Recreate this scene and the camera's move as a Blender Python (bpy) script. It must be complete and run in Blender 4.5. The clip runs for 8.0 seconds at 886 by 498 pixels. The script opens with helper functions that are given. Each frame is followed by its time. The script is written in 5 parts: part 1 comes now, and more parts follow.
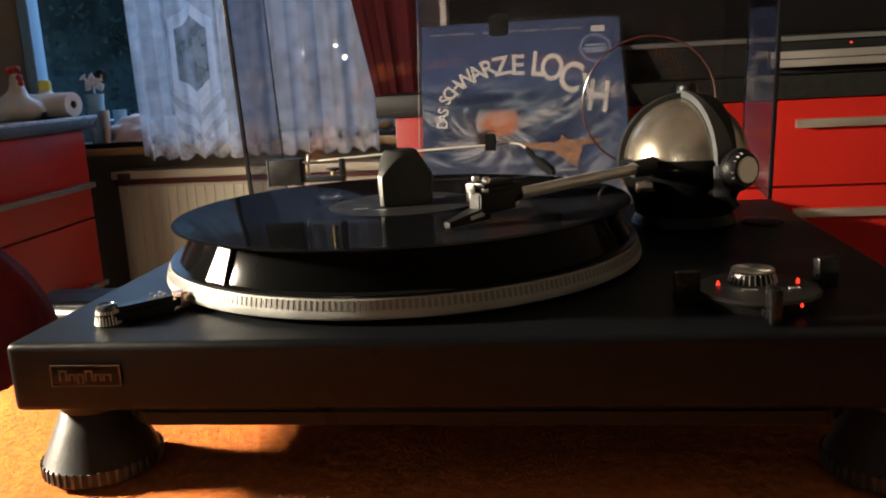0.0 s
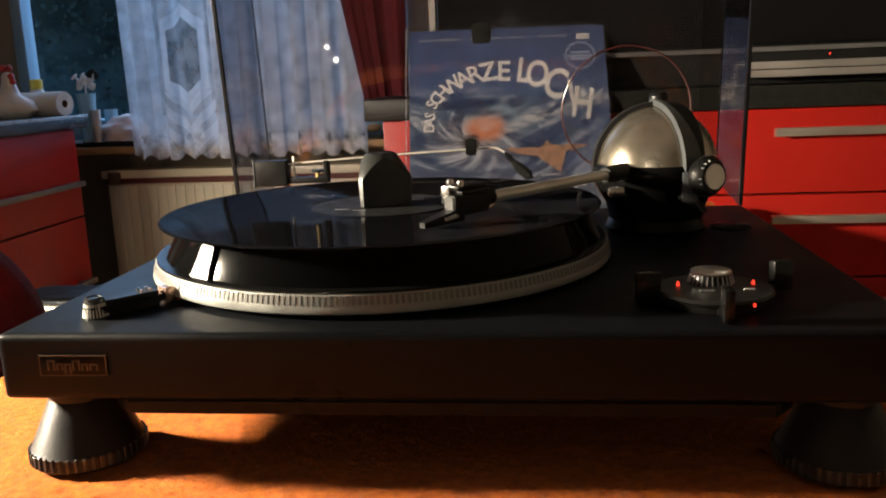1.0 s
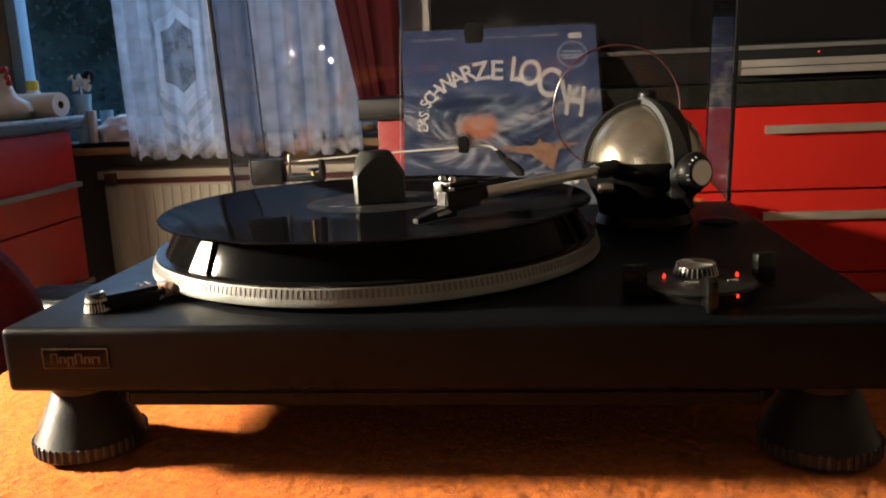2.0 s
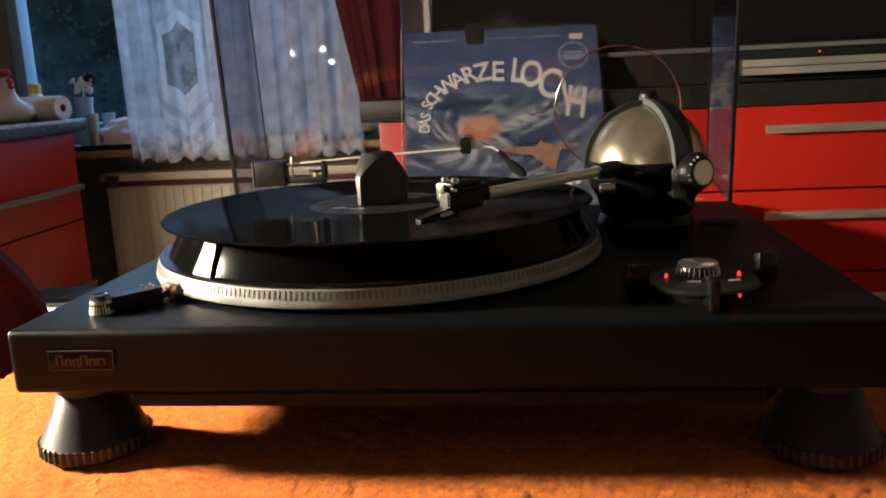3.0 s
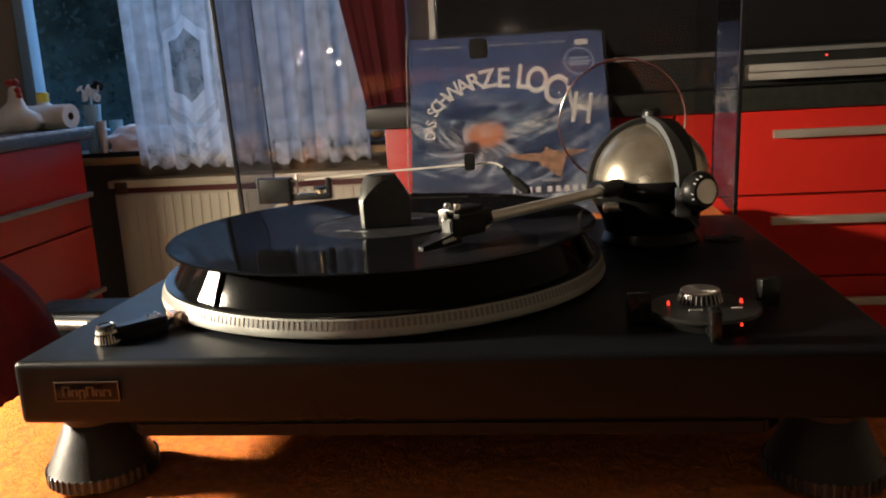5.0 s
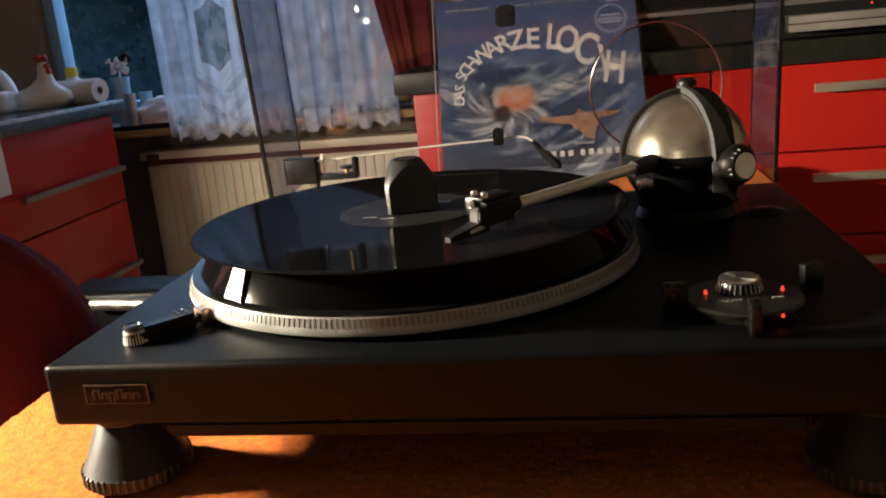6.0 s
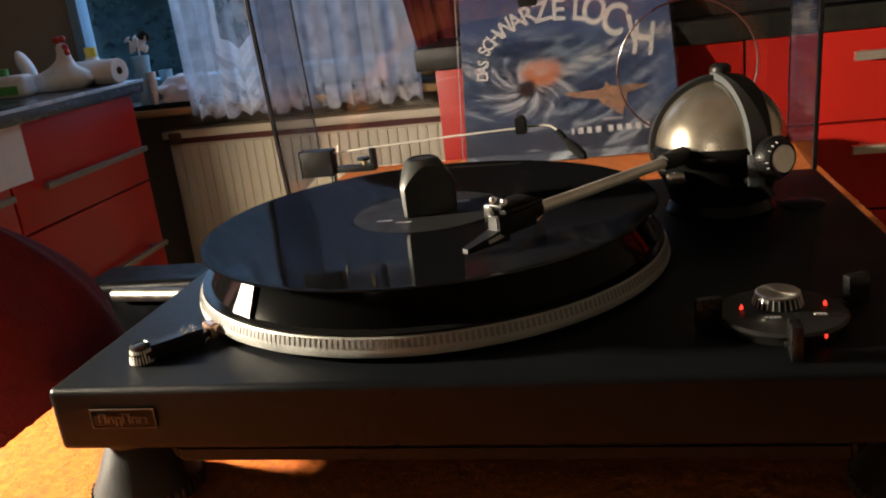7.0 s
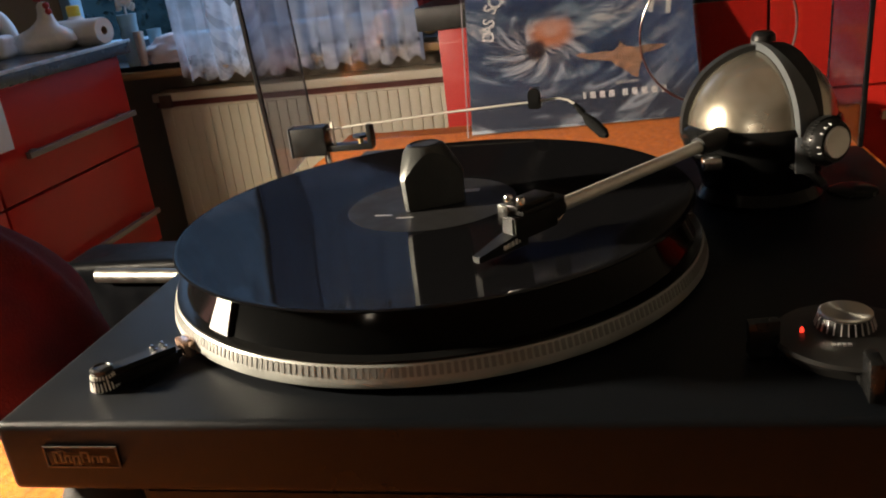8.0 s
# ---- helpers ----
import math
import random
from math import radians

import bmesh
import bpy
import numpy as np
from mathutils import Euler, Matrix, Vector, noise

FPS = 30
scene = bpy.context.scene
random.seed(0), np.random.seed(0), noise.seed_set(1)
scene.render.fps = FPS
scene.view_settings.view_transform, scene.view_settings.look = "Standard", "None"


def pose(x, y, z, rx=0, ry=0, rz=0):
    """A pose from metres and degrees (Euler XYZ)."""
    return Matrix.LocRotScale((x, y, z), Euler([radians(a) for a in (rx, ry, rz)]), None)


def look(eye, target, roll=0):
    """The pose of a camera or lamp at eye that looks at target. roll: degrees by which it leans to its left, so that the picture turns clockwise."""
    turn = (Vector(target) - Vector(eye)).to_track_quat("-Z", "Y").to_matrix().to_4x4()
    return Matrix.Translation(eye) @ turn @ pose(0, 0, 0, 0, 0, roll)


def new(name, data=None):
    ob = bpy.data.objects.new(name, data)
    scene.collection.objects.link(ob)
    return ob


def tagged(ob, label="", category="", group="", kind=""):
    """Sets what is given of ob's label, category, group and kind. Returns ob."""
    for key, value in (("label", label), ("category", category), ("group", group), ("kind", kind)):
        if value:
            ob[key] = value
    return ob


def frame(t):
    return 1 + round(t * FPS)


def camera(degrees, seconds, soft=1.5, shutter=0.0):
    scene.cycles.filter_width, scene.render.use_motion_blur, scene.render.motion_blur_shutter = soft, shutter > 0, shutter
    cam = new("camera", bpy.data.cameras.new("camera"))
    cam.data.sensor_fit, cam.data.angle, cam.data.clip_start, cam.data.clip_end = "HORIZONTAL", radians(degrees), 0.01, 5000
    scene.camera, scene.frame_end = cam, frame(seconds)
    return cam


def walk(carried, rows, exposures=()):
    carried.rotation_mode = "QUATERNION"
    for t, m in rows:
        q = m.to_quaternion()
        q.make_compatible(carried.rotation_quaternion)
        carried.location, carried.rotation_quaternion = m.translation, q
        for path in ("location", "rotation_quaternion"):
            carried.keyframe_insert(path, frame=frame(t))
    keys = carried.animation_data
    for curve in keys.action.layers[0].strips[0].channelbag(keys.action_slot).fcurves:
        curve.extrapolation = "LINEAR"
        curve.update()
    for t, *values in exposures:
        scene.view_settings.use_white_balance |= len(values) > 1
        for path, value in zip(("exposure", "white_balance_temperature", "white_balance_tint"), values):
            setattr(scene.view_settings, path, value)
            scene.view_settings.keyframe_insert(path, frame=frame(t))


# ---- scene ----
cam = camera(55.79, 8.0, soft=2.0)
ROWS = [
    # seconds, x, y, z, yaw, pitch, roll
    (0.0, 0.0968, -0.5539, 0.9535, 6.72, -11.88, 2.99),
    (0.5, 0.1019, -0.5625, 0.9531, 6.49, -11.60, 2.44),
    (1.0, 0.1086, -0.5739, 0.9553, 6.26, -11.67, 2.20),
    (1.5, 0.1120, -0.5824, 0.9549, 6.04, -11.72, 2.30),
    (3.0, 0.1112, -0.5887, 0.9552, 5.96, -11.63, 2.71),
    (3.5, 0.1114, -0.5894, 0.9569, 6.03, -11.59, 2.87),
    (4.0, 0.1136, -0.5890, 0.9596, 6.14, -11.59, 2.87),
    (5.5, 0.1168, -0.5794, 0.9825, 7.19, -12.67, 4.03),
    (6.0, 0.1192, -0.5676, 0.9915, 8.49, -14.93, 5.17),
    (6.5, 0.1217, -0.5543, 1.0027, 9.17, -16.08, 5.92),
    (7.0, 0.1226, -0.5339, 1.0097, 10.19, -17.28, 6.48),
    (7.5, 0.1183, -0.5016, 1.0118, 10.83, -19.03, 6.85),
    (8.0, 0.1084, -0.4655, 1.0148, 10.24, -20.39, 6.76),
]
walk(cam, [(t, pose(x, y, z, 90 + pitch, roll, yaw)) for t, x, y, z, yaw, pitch, roll in ROWS])

# ---- world, lamps, exposure ----
world = bpy.data.worlds.new("dusk")
scene.world = world
world.use_nodes = True
wn, wl = world.node_tree.nodes, world.node_tree.links
sky = wn.new("ShaderNodeTexSky")
sky.sky_type, sky.sun_disc = "NISHITA", False
sky.sun_elevation, sky.sun_rotation = radians(-3.0), radians(180)
wn["Background"].inputs["Strength"].default_value = 14.0
wl.new(sky.outputs["Color"], wn["Background"].inputs["Color"])
scene.view_settings.exposure = 0.0

KEY = (-0.80, -0.14, 1.058)        # warm shaded lamp beside the table
# upper pair: added fill behind the camera, standing in for ceiling light
FILL_BULBS = ((-0.735, -2.2, 1.088), (-0.692, -2.2, 1.034))
LOW_BULBS = ((-0.723, -2.2, 0.551), (-0.692, -2.2, 0.500))        # lower pair on the same stand, mirrored in the cover


def lamp(name, loc, power, colour, radius):
    d = bpy.data.lights.new(name, "POINT")
    d.energy, d.color, d.shadow_soft_size = power, colour, radius
    o = new(name, d)
    o.location = loc
    return o


key = bpy.data.lights.new("lamp_light", "AREA")
key.shape, key.size, key.energy, key.color = "DISK", 0.075, 37.0, (1.0, 0.85, 0.64)
key.spread = radians(166)
ko = new("lamp_light", key)
ko.matrix_world = look(KEY, (-0.05, -0.15, 0.75))
for b in FILL_BULBS:
    lamp("bulb_light", b, 4.3, (1.0, 0.84, 0.64), 0.02)
for b in LOW_BULBS:
    lamp("bulb_light", b, 0.5, (1.0, 0.86, 0.70), 0.009)
win = bpy.data.lights.new("window_light", "AREA")
win.shape, win.size, win.size_y, win.energy, win.color = "RECTANGLE", 0.95, 0.9, 4.4, (0.31, 0.58, 1.0)
wo = new("window_light", win)
wo.matrix_world = look((-0.58, 1.30, 1.35), (-0.45, 0.0, 0.95))


# ---- materials ----
def mat(name, base, rough=0.5, metal=0.0, var=0.15, scale=20.0, bump=0.0, bscale=200.0, coat=0.0, spec=0.5, rvar=0.1, dark=None, stretch=(1, 1, 1)):
    m = bpy.data.materials.new(name)
    m.use_nodes = True
    n, l = m.node_tree.nodes, m.node_tree.links
    p = n["Principled BSDF"]
    p.inputs["Metallic"].default_value = metal
    p.inputs["Coat Weight"].default_value = coat
    p.inputs["Specular IOR Level"].default_value = spec
    tc = n.new("ShaderNodeTexCoord")
    mp = n.new("ShaderNodeMapping")
    mp.inputs["Scale"].default_value = stretch
    l.new(tc.outputs["Object"], mp.inputs["Vector"])
    big = n.new("ShaderNodeTexNoise")
    big.inputs["Scale"].default_value, big.inputs["Detail"].default_value = scale, 5.0
    fine = n.new("ShaderNodeTexNoise")
    fine.inputs["Scale"].default_value, fine.inputs["Detail"].default_value = bscale, 3.0
    for t in (big, fine):
        l.new(mp.outputs["Vector"], t.inputs["Vector"])
    mix = n.new("ShaderNodeMix")
    mix.data_type = "RGBA"
    d = dark or tuple(c * (1 - var) for c in base)
    mix.inputs[6].default_value, mix.inputs[7].default_value = (*d, 1), (*[min(1, c * (1 + var)) for c in base], 1)
    add = n.new("ShaderNodeMath")
    add.operation = "MULTIPLY_ADD"
    add.inputs[1].default_value = 0.35
    l.new(fine.outputs["Fac"], add.inputs[0])
    sub = n.new("ShaderNodeMath")
    sub.operation = "MULTIPLY_ADD"
    sub.inputs[1].default_value, sub.inputs[2].default_value = 1.6, -0.45
    l.new(big.outputs["Fac"], sub.inputs[0])
    l.new(sub.outputs[0], add.inputs[2])
    l.new(add.outputs[0], mix.inputs[0])
    l.new(mix.outputs[2], p.inputs["Base Color"])
    rr = n.new("ShaderNodeMapRange")
    rr.inputs[1].default_value, rr.inputs[2].default_value = 0.3, 0.7
    rr.inputs[3].default_value, rr.inputs[4].default_value = max(0.02, rough - rvar), min(1, rough + rvar)
    l.new(big.outputs["Fac"], rr.inputs[0])
    l.new(rr.outputs[0], p.inputs["Roughness"])
    if bump:
        b = n.new("ShaderNodeBump")
        b.inputs["Strength"].default_value, b.inputs["Distance"].default_value = bump, 0.002
        l.new(fine.outputs["Fac"], b.inputs["Height"])
        l.new(b.outputs[0], p.inputs["Normal"])
    return m


def turned(name, base, axis):
    """Metal turned on a lathe: gloss streaked round its axis."""
    m = mat(name, base, 0.32, metal=1.0, var=0.08, scale=60, rvar=0.04)
    n, l = m.node_tree.nodes, m.node_tree.links
    t = n.new("ShaderNodeTangent")
    t.direction_type, t.axis = "RADIAL", axis
    n["Principled BSDF"].inputs["Anisotropic"].default_value = 0.85
    l.new(t.outputs[0], n["Principled BSDF"].inputs["Tangent"])
    return m


def glow(name, colour, strength):
    m = bpy.data.materials.new(name)
    m.use_nodes = True
    p = m.node_tree.nodes["Principled BSDF"]
    p.inputs["Base Color"].default_value = (*colour, 1)
    p.inputs["Emission Color"].default_value = (*colour, 1)
    p.inputs["Emission Strength"].default_value = strength
    return m


def clear(name, tint, gloss, rough=0.02):
    """A thin sheet: light passes straight on, tinted, and the surface reflects a part of it."""
    m = bpy.data.materials.new(name)
    m.use_nodes = True
    n, l = m.node_tree.nodes, m.node_tree.links
    n.remove(n["Principled BSDF"])
    t = n.new("ShaderNodeBsdfTransparent")
    t.inputs[0].default_value = (*tint, 1)
    g = n.new("ShaderNodeBsdfGlossy")
    g.inputs["Roughness"].default_value = rough
    fr = n.new("ShaderNodeLayerWeight")
    fr.inputs["Blend"].default_value = 0.5
    pw = n.new("ShaderNodeMath")
    pw.operation = "POWER"
    pw.inputs[1].default_value = 5.0
    l.new(fr.outputs["Facing"], pw.inputs[0])
    k = n.new("ShaderNodeMath")
    k.operation = "MULTIPLY_ADD"
    k.inputs[1].default_value, k.inputs[2].default_value = 0.9, gloss
    l.new(pw.outputs[0], k.inputs[0])
    mx = n.new("ShaderNodeMixShader")
    l.new(k.outputs[0], mx.inputs[0])
    l.new(t.outputs[0], mx.inputs[1])
    l.new(g.outputs[0], mx.inputs[2])
    l.new(mx.outputs[0], n["Material Output"].inputs[0])
    return m


plinth_m = mat("black_textured_lacquer", (0.0042, 0.0050, 0.0064), 0.36, var=0.3, scale=9, bump=0.16, bscale=1900, spec=0.12)
drum_m = mat("glossy_black_drum", (0.0020, 0.0021, 0.0022), 0.10, var=0.3, scale=12, spec=0.06, rvar=0.03)
plastic = mat("black_plastic", (0.006, 0.006, 0.006), 0.36, var=0.3, scale=60, bump=0.05, bscale=700, spec=0.22)
softblack = mat("matt_black_rubber", (0.012, 0.012, 0.012), 0.6, var=0.3, scale=60, bump=0.1, bscale=700, spec=0.22)
gloss_black = mat("gloss_black", (0.005, 0.005, 0.005), 0.22, var=0.3, scale=12, bump=0.0, rvar=0.05, spec=0.10)
foot_m = mat("black_foot_plastic", (0.011, 0.012, 0.013), 0.40, var=0.3, scale=50, bump=0.1, bscale=600, spec=0.24)
alu = mat("satin_aluminium", (0.66, 0.63, 0.57), 0.42, metal=0.6, var=0.12, scale=40, bump=0.02, bscale=900)
strobe_m = mat("cast_aluminium_rim", (0.24, 0.245, 0.23), 0.42, metal=0.40, var=0.12, scale=50, bump=0.03, bscale=700)
chrome = mat("chrome", (0.72, 0.71, 0.68), 0.14, metal=1.0, var=0.06, scale=30, rvar=0.05)
steel = mat("brushed_steel_shell", (0.62, 0.58, 0.50), 0.25, metal=0.90, var=0.05, scale=34, bump=0.0, bscale=120, rvar=0.05, dark=(0.30, 0.25, 0.18))
pad_m = mat("satin_metal_pad", (0.050, 0.050, 0.049), 0.36, metal=1.0, var=0.05, scale=80, bump=0.05)
grey_paint = mat("grey_satin_paint", (0.058, 0.063, 0.068), 0.38, var=0.15, scale=40, bump=0.03)
puck_m = mat("dark_grey_cast_weight", (0.046, 0.048, 0.046), 0.36, metal=0.6, var=0.25, scale=60, bump=0.08, bscale=700)
red_gloss = mat("red_lacquer_front", (0.46, 0.019, 0.013), 0.33, var=0.12, scale=5, bump=0.04, bscale=60, coat=0.0, rvar=0.08, spec=0.2)
counter_m = mat("dark_green_grey_worktop", (0.016, 0.017, 0.015), 0.4, var=0.5, scale=70, bump=0.03, bscale=300, spec=0.22)
counter_l = mat("dark_blue_grey_worktop", (0.020, 0.026, 0.036), 0.20, var=0.2, scale=70, bump=0.03, bscale=300)
handle_m = mat("brushed_nickel_bar", (0.60, 0.56, 0.49), 0.4, metal=0.85, var=0.08, scale=30, bump=0.03, bscale=600, stretch=(1, 8, 8))
dim_wall = mat("beige_plaster_wall", (0.34, 0.30, 0.25), 0.85, var=0.2, scale=7, bump=0.2, bscale=180)
wall_m = mat("ochre_plaster_wall", (0.26, 0.22, 0.17), 0.85, var=0.15, scale=7, bump=0.2, bscale=180)
white_wall = mat("white_plaster", (0.68, 0.66, 0.62), 0.8, var=0.06, scale=8, bump=0.15, bscale=200)
floor_m = mat("brown_floor", (0.16, 0.10, 0.06), 0.5, var=0.25, scale=5, bump=0.05)
radiator_m = mat("cream_radiator_enamel", (0.80, 0.73, 0.57), 0.4, var=0.05, scale=9, bump=0.03)
wood_m = mat("honey_wood", (0.40, 0.24, 0.10), 0.5, var=0.3, scale=14, bump=0.08, bscale=160, stretch=(1, 8, 8))
frame_m = mat("pale_blue_window_paint", (0.24, 0.42, 0.55), 0.45, var=0.1, scale=14, bump=0.05)
red_cloth = mat("dark_red_plush", (0.074, 0.0056, 0.0100), 0.9, var=0.35, scale=22, bump=0.6, bscale=420, spec=0.2)
red_curtain_m = mat("wine_red_curtain", (0.085, 0.010, 0.015), 0.85, var=0.3, scale=16, bump=0.3, bscale=300, spec=0.2)
black_leather = mat("black_leather", (0.0022, 0.0024, 0.003), 0.40, var=0.4, scale=40, bump=0.15, bscale=300, spec=0.06)
# nickel of the left-hand bars, with their shade put into the colour
shaded_handle = mat("shaded_nickel_bar", (0.20, 0.16, 0.14), 0.5, metal=0.6, var=0.1, scale=30, bump=0.03, bscale=600)
rail_m = mat("worn_chrome_rail", (0.22, 0.21, 0.19), 0.42, metal=1.0, var=0.15, scale=50)
# pale edging; the blue of the sky's light is mixed into its colour
edge_strip_m = mat("sky_tinted_pale_edging", (0.42, 0.52, 0.62), 0.30, var=0.1, scale=40)
glass_black = mat("black_glass_front", (0.008, 0.008, 0.009), 0.1, var=0.3, scale=6, rvar=0.04, spec=0.22)
silver_trim = mat("silver_trim", (0.50, 0.49, 0.47), 0.38, metal=0.7, var=0.06, scale=20)
white_ceramic = mat("white_ceramic", (0.75, 0.74, 0.72), 0.3, var=0.06, scale=30)
paper_m = mat("white_paper", (0.76, 0.75, 0.72), 0.85, var=0.06, scale=40, bump=0.15, bscale=200)
comb_m = mat("red_comb_paint", (0.45, 0.04, 0.03), 0.5, var=0.2, scale=60)
yellow_m = mat("yellow_cap_plastic", (0.65, 0.50, 0.05), 0.4, var=0.1)
blue_plastic = mat("pale_blue_plastic", (0.30, 0.50, 0.60), 0.35, var=0.1)
orange_plastic = mat("translucent_red_lens", (0.60, 0.10, 0.04), 0.25, var=0.2, scale=90)
copper_m = mat("polished_copper_cap", (0.75, 0.50, 0.38), 0.2, metal=0.9, var=0.1, scale=90)
green_print = mat("green_print", (0.08, 0.32, 0.06), 0.5, var=0.1)
print_white = mat("white_print", (0.60, 0.59, 0.57), 0.6, var=0.05)
print_grey = mat("grey_print", (0.36, 0.36, 0.36), 0.6, var=0.05)
badge_gold = mat("worn_gold_print", (0.050, 0.046, 0.038), 0.5, metal=0.1, var=0.3, scale=300)
sleeve = clear("clear_sleeve", (0.97, 0.97, 0.97), 0.035, 0.28)
acrylic = clear("smoked_acrylic", (0.80, 0.79, 0.81), 0.03, 0.012)
acrylic_side = clear("smoked_acrylic_side", (0.66, 0.66, 0.70), 0.025, 0.05)
acrylic_edge = mat("acrylic_edge", (0.008, 0.008, 0.009), 0.3, var=0.2, spec=0.15)
pane_m = clear("window_glass", (0.95, 0.97, 0.98), 0.008, 0.0)
led_m = glow("red_led", (1.0, 0.04, 0.02), 2.2)
bulb_m = glow("lit_bulb", (1.0, 0.88, 0.70), 45.0)

# ---- mesh helpers ----
ORIGIN = {}


def thing(name, loc, label, category, group="", kind=""):
    e = new(name)
    e.location = loc
    ORIGIN[e] = Vector(loc)
    return tagged(e, label, category, group, kind)


def finish(name, bm, material, smooth):
    bmesh.ops.recalc_face_normals(bm, faces=bm.faces)
    me = bpy.data.meshes.new(name)
    bm.to_mesh(me)
    bm.free()
    me.materials.append(material)
    if smooth:
        me.shade_smooth()
        me.set_sharp_from_angle(angle=radians(smooth))
    return me


def part(name, bm, material, parent, label="", smooth=40):
    bmesh.ops.translate(bm, verts=bm.verts, vec=-ORIGIN[parent])
    ob = new(name, finish(name, bm, material, smooth))
    ob.parent = parent
    ORIGIN[ob] = ORIGIN[parent]
    return tagged(ob, label)


def solid(name, bm, material, label, category, kind="", smooth=40, group=""):
    ob = new(name, finish(name, bm, material, smooth))
    ORIGIN[ob] = Vector((0, 0, 0))
    return tagged(ob, label, category, group, kind)


def box(x0, x1, y0, y1, z0, z1, bev=0.0, seg=2, bm=None):
    b = bmesh.new()
    bmesh.ops.create_cube(b, size=1)
    bmesh.ops.scale(b, verts=b.verts, vec=(x1 - x0, y1 - y0, z1 - z0))
    bmesh.ops.translate(b, verts=b.verts, vec=((x0 + x1) / 2, (y0 + y1) / 2, (z0 + z1) / 2))
    if bev:
        bmesh.ops.bevel(b, geom=b.edges[:], offset=bev, segments=seg, affect="EDGES", profile=0.6)
    return join(bm, b)


def join(bm, b):
    if bm is None:
        return b
    me = bpy.data.meshes.new("tmp")
    b.to_mesh(me)
    b.free()
    bm.from_mesh(me)
    bpy.data.meshes.remove(me)
    return bm


def lathe(profile, c=(0, 0, 0), seg=64, bm=None, m=None):
    """Turn (radius, height) pairs about z; m turns the result before it is set at c."""
    b = bmesh.new()
    rings = []
    for r, z in profile:
        if r < 1e-6:
            rings.append([b.verts.new((0, 0, z))])
        else:
            rings.append([b.verts.new((r * math.cos(2 * math.pi * i / seg), r * math.sin(2 * math.pi * i / seg), z)) for i in range(seg)])
    for a, d in zip(rings, rings[1:]):
        for i in range(seg):
            j = (i + 1) % seg
            if len(a) == 1 and len(d) == 1:
                continue
            if len(a) == 1:
                b.faces.new((a[0], d[i], d[j]))
            elif len(d) == 1:
                b.faces.new((a[i], a[j], d[0]))
            else:
                b.faces.new((a[i], a[j], d[j], d[i]))
    if m is not None:
        bmesh.ops.transform(b, matrix=m, verts=b.verts)
    bmesh.ops.translate(b, verts=b.verts, vec=c)
    return join(bm, b)


def tube(points, r, seg=12, bm=None, caps=True):
    b = bmesh.new()
    pts = [Vector(p) for p in points]
    rings, up = [], Vector((0.3, 0.2, 1)).normalized()
    for i, p in enumerate(pts):
        d = (pts[min(i + 1, len(pts) - 1)] - pts[max(i - 1, 0)]).normalized()
        a = d.cross(up).normalized()
        c = a.cross(d)
        rad = r[i] if isinstance(r, (list, tuple)) else r
        rings.append([b.verts.new(p + rad * (a * math.cos(2 * math.pi * k / seg) + c * math.sin(2 * math.pi * k / seg))) for k in range(seg)])
    for u, v in zip(rings, rings[1:]):
        for k in range(seg):
            b.faces.new((u[k], u[(k + 1) % seg], v[(k + 1) % seg], v[k]))
    if caps:
        b.faces.new(rings[0])
        b.faces.new(rings[-1])
    return join(bm, b)


def prism(poly, z0, z1, m=None, bm=None, bev=0.0):
    """A flat outline in x and y, raised from z0 to z1."""
    b = bmesh.new()
    lo = [b.verts.new((x, y, z0)) for x, y in poly]
    hi = [b.verts.new((x, y, z1)) for x, y in poly]
    b.faces.new(lo)
    b.faces.new(hi)
    for i in range(len(poly)):
        j = (i + 1) % len(poly)
        b.faces.new((lo[i], lo[j], hi[j], hi[i]))
    bmesh.ops.recalc_face_normals(b, faces=b.faces)
    if bev:
        bmesh.ops.bevel(b, geom=b.edges[:], offset=bev, segments=2, affect="EDGES")
    if m is not None:
        bmesh.ops.transform(b, matrix=m, verts=b.verts)
    return join(bm, b)


def letters(text, size, m, depth=0.0004):
    """The built-in font as a mesh, middle of the text at m's origin, in m's x and y."""
    cu = bpy.data.curves.new("text", "FONT")
    cu.body, cu.size, cu.align_x, cu.align_y, cu.extrude, cu.offset = text, size, "CENTER", "CENTER", depth, size * 0.018
    o = bpy.data.objects.new("text", cu)
    me = o.to_mesh()
    b = bmesh.new()
    b.from_mesh(me)
    o.to_mesh_clear()
    bpy.data.objects.remove(o)
    bpy.data.curves.remove(cu)
    bmesh.ops.transform(b, matrix=m, verts=b.verts)
    return b

# ---- the room ----
RX0, RX1, RY0, RY1, RZ = -2.3, 1.9, -3.2, 1.22, 2.5
solid("floor", box(RX0, RX1, RY0, RY1 + 0.2, -0.05, 0.0), floor_m, "brown kitchen floor", "floor", "structure")
solid("ceiling", box(RX0, RX1, RY0, RY1 + 0.2, RZ, RZ + 0.05), white_wall, "white plaster ceiling", "ceiling", "structure")
solid("wall_west", box(RX0 - 0.1, RX0, RY0, RY1 + 0.2, 0, RZ), dim_wall, "beige plaster wall", "wall", "structure")
solid("wall_east", box(RX1, RX1 + 0.1, RY0, RY1 + 0.2, 0, RZ), dim_wall, "beige plaster wall", "wall", "structure")
solid("wall_south", box(RX0, RX1, RY0 - 0.1, RY0, 0, RZ), dim_wall, "beige plaster wall", "wall", "structure")
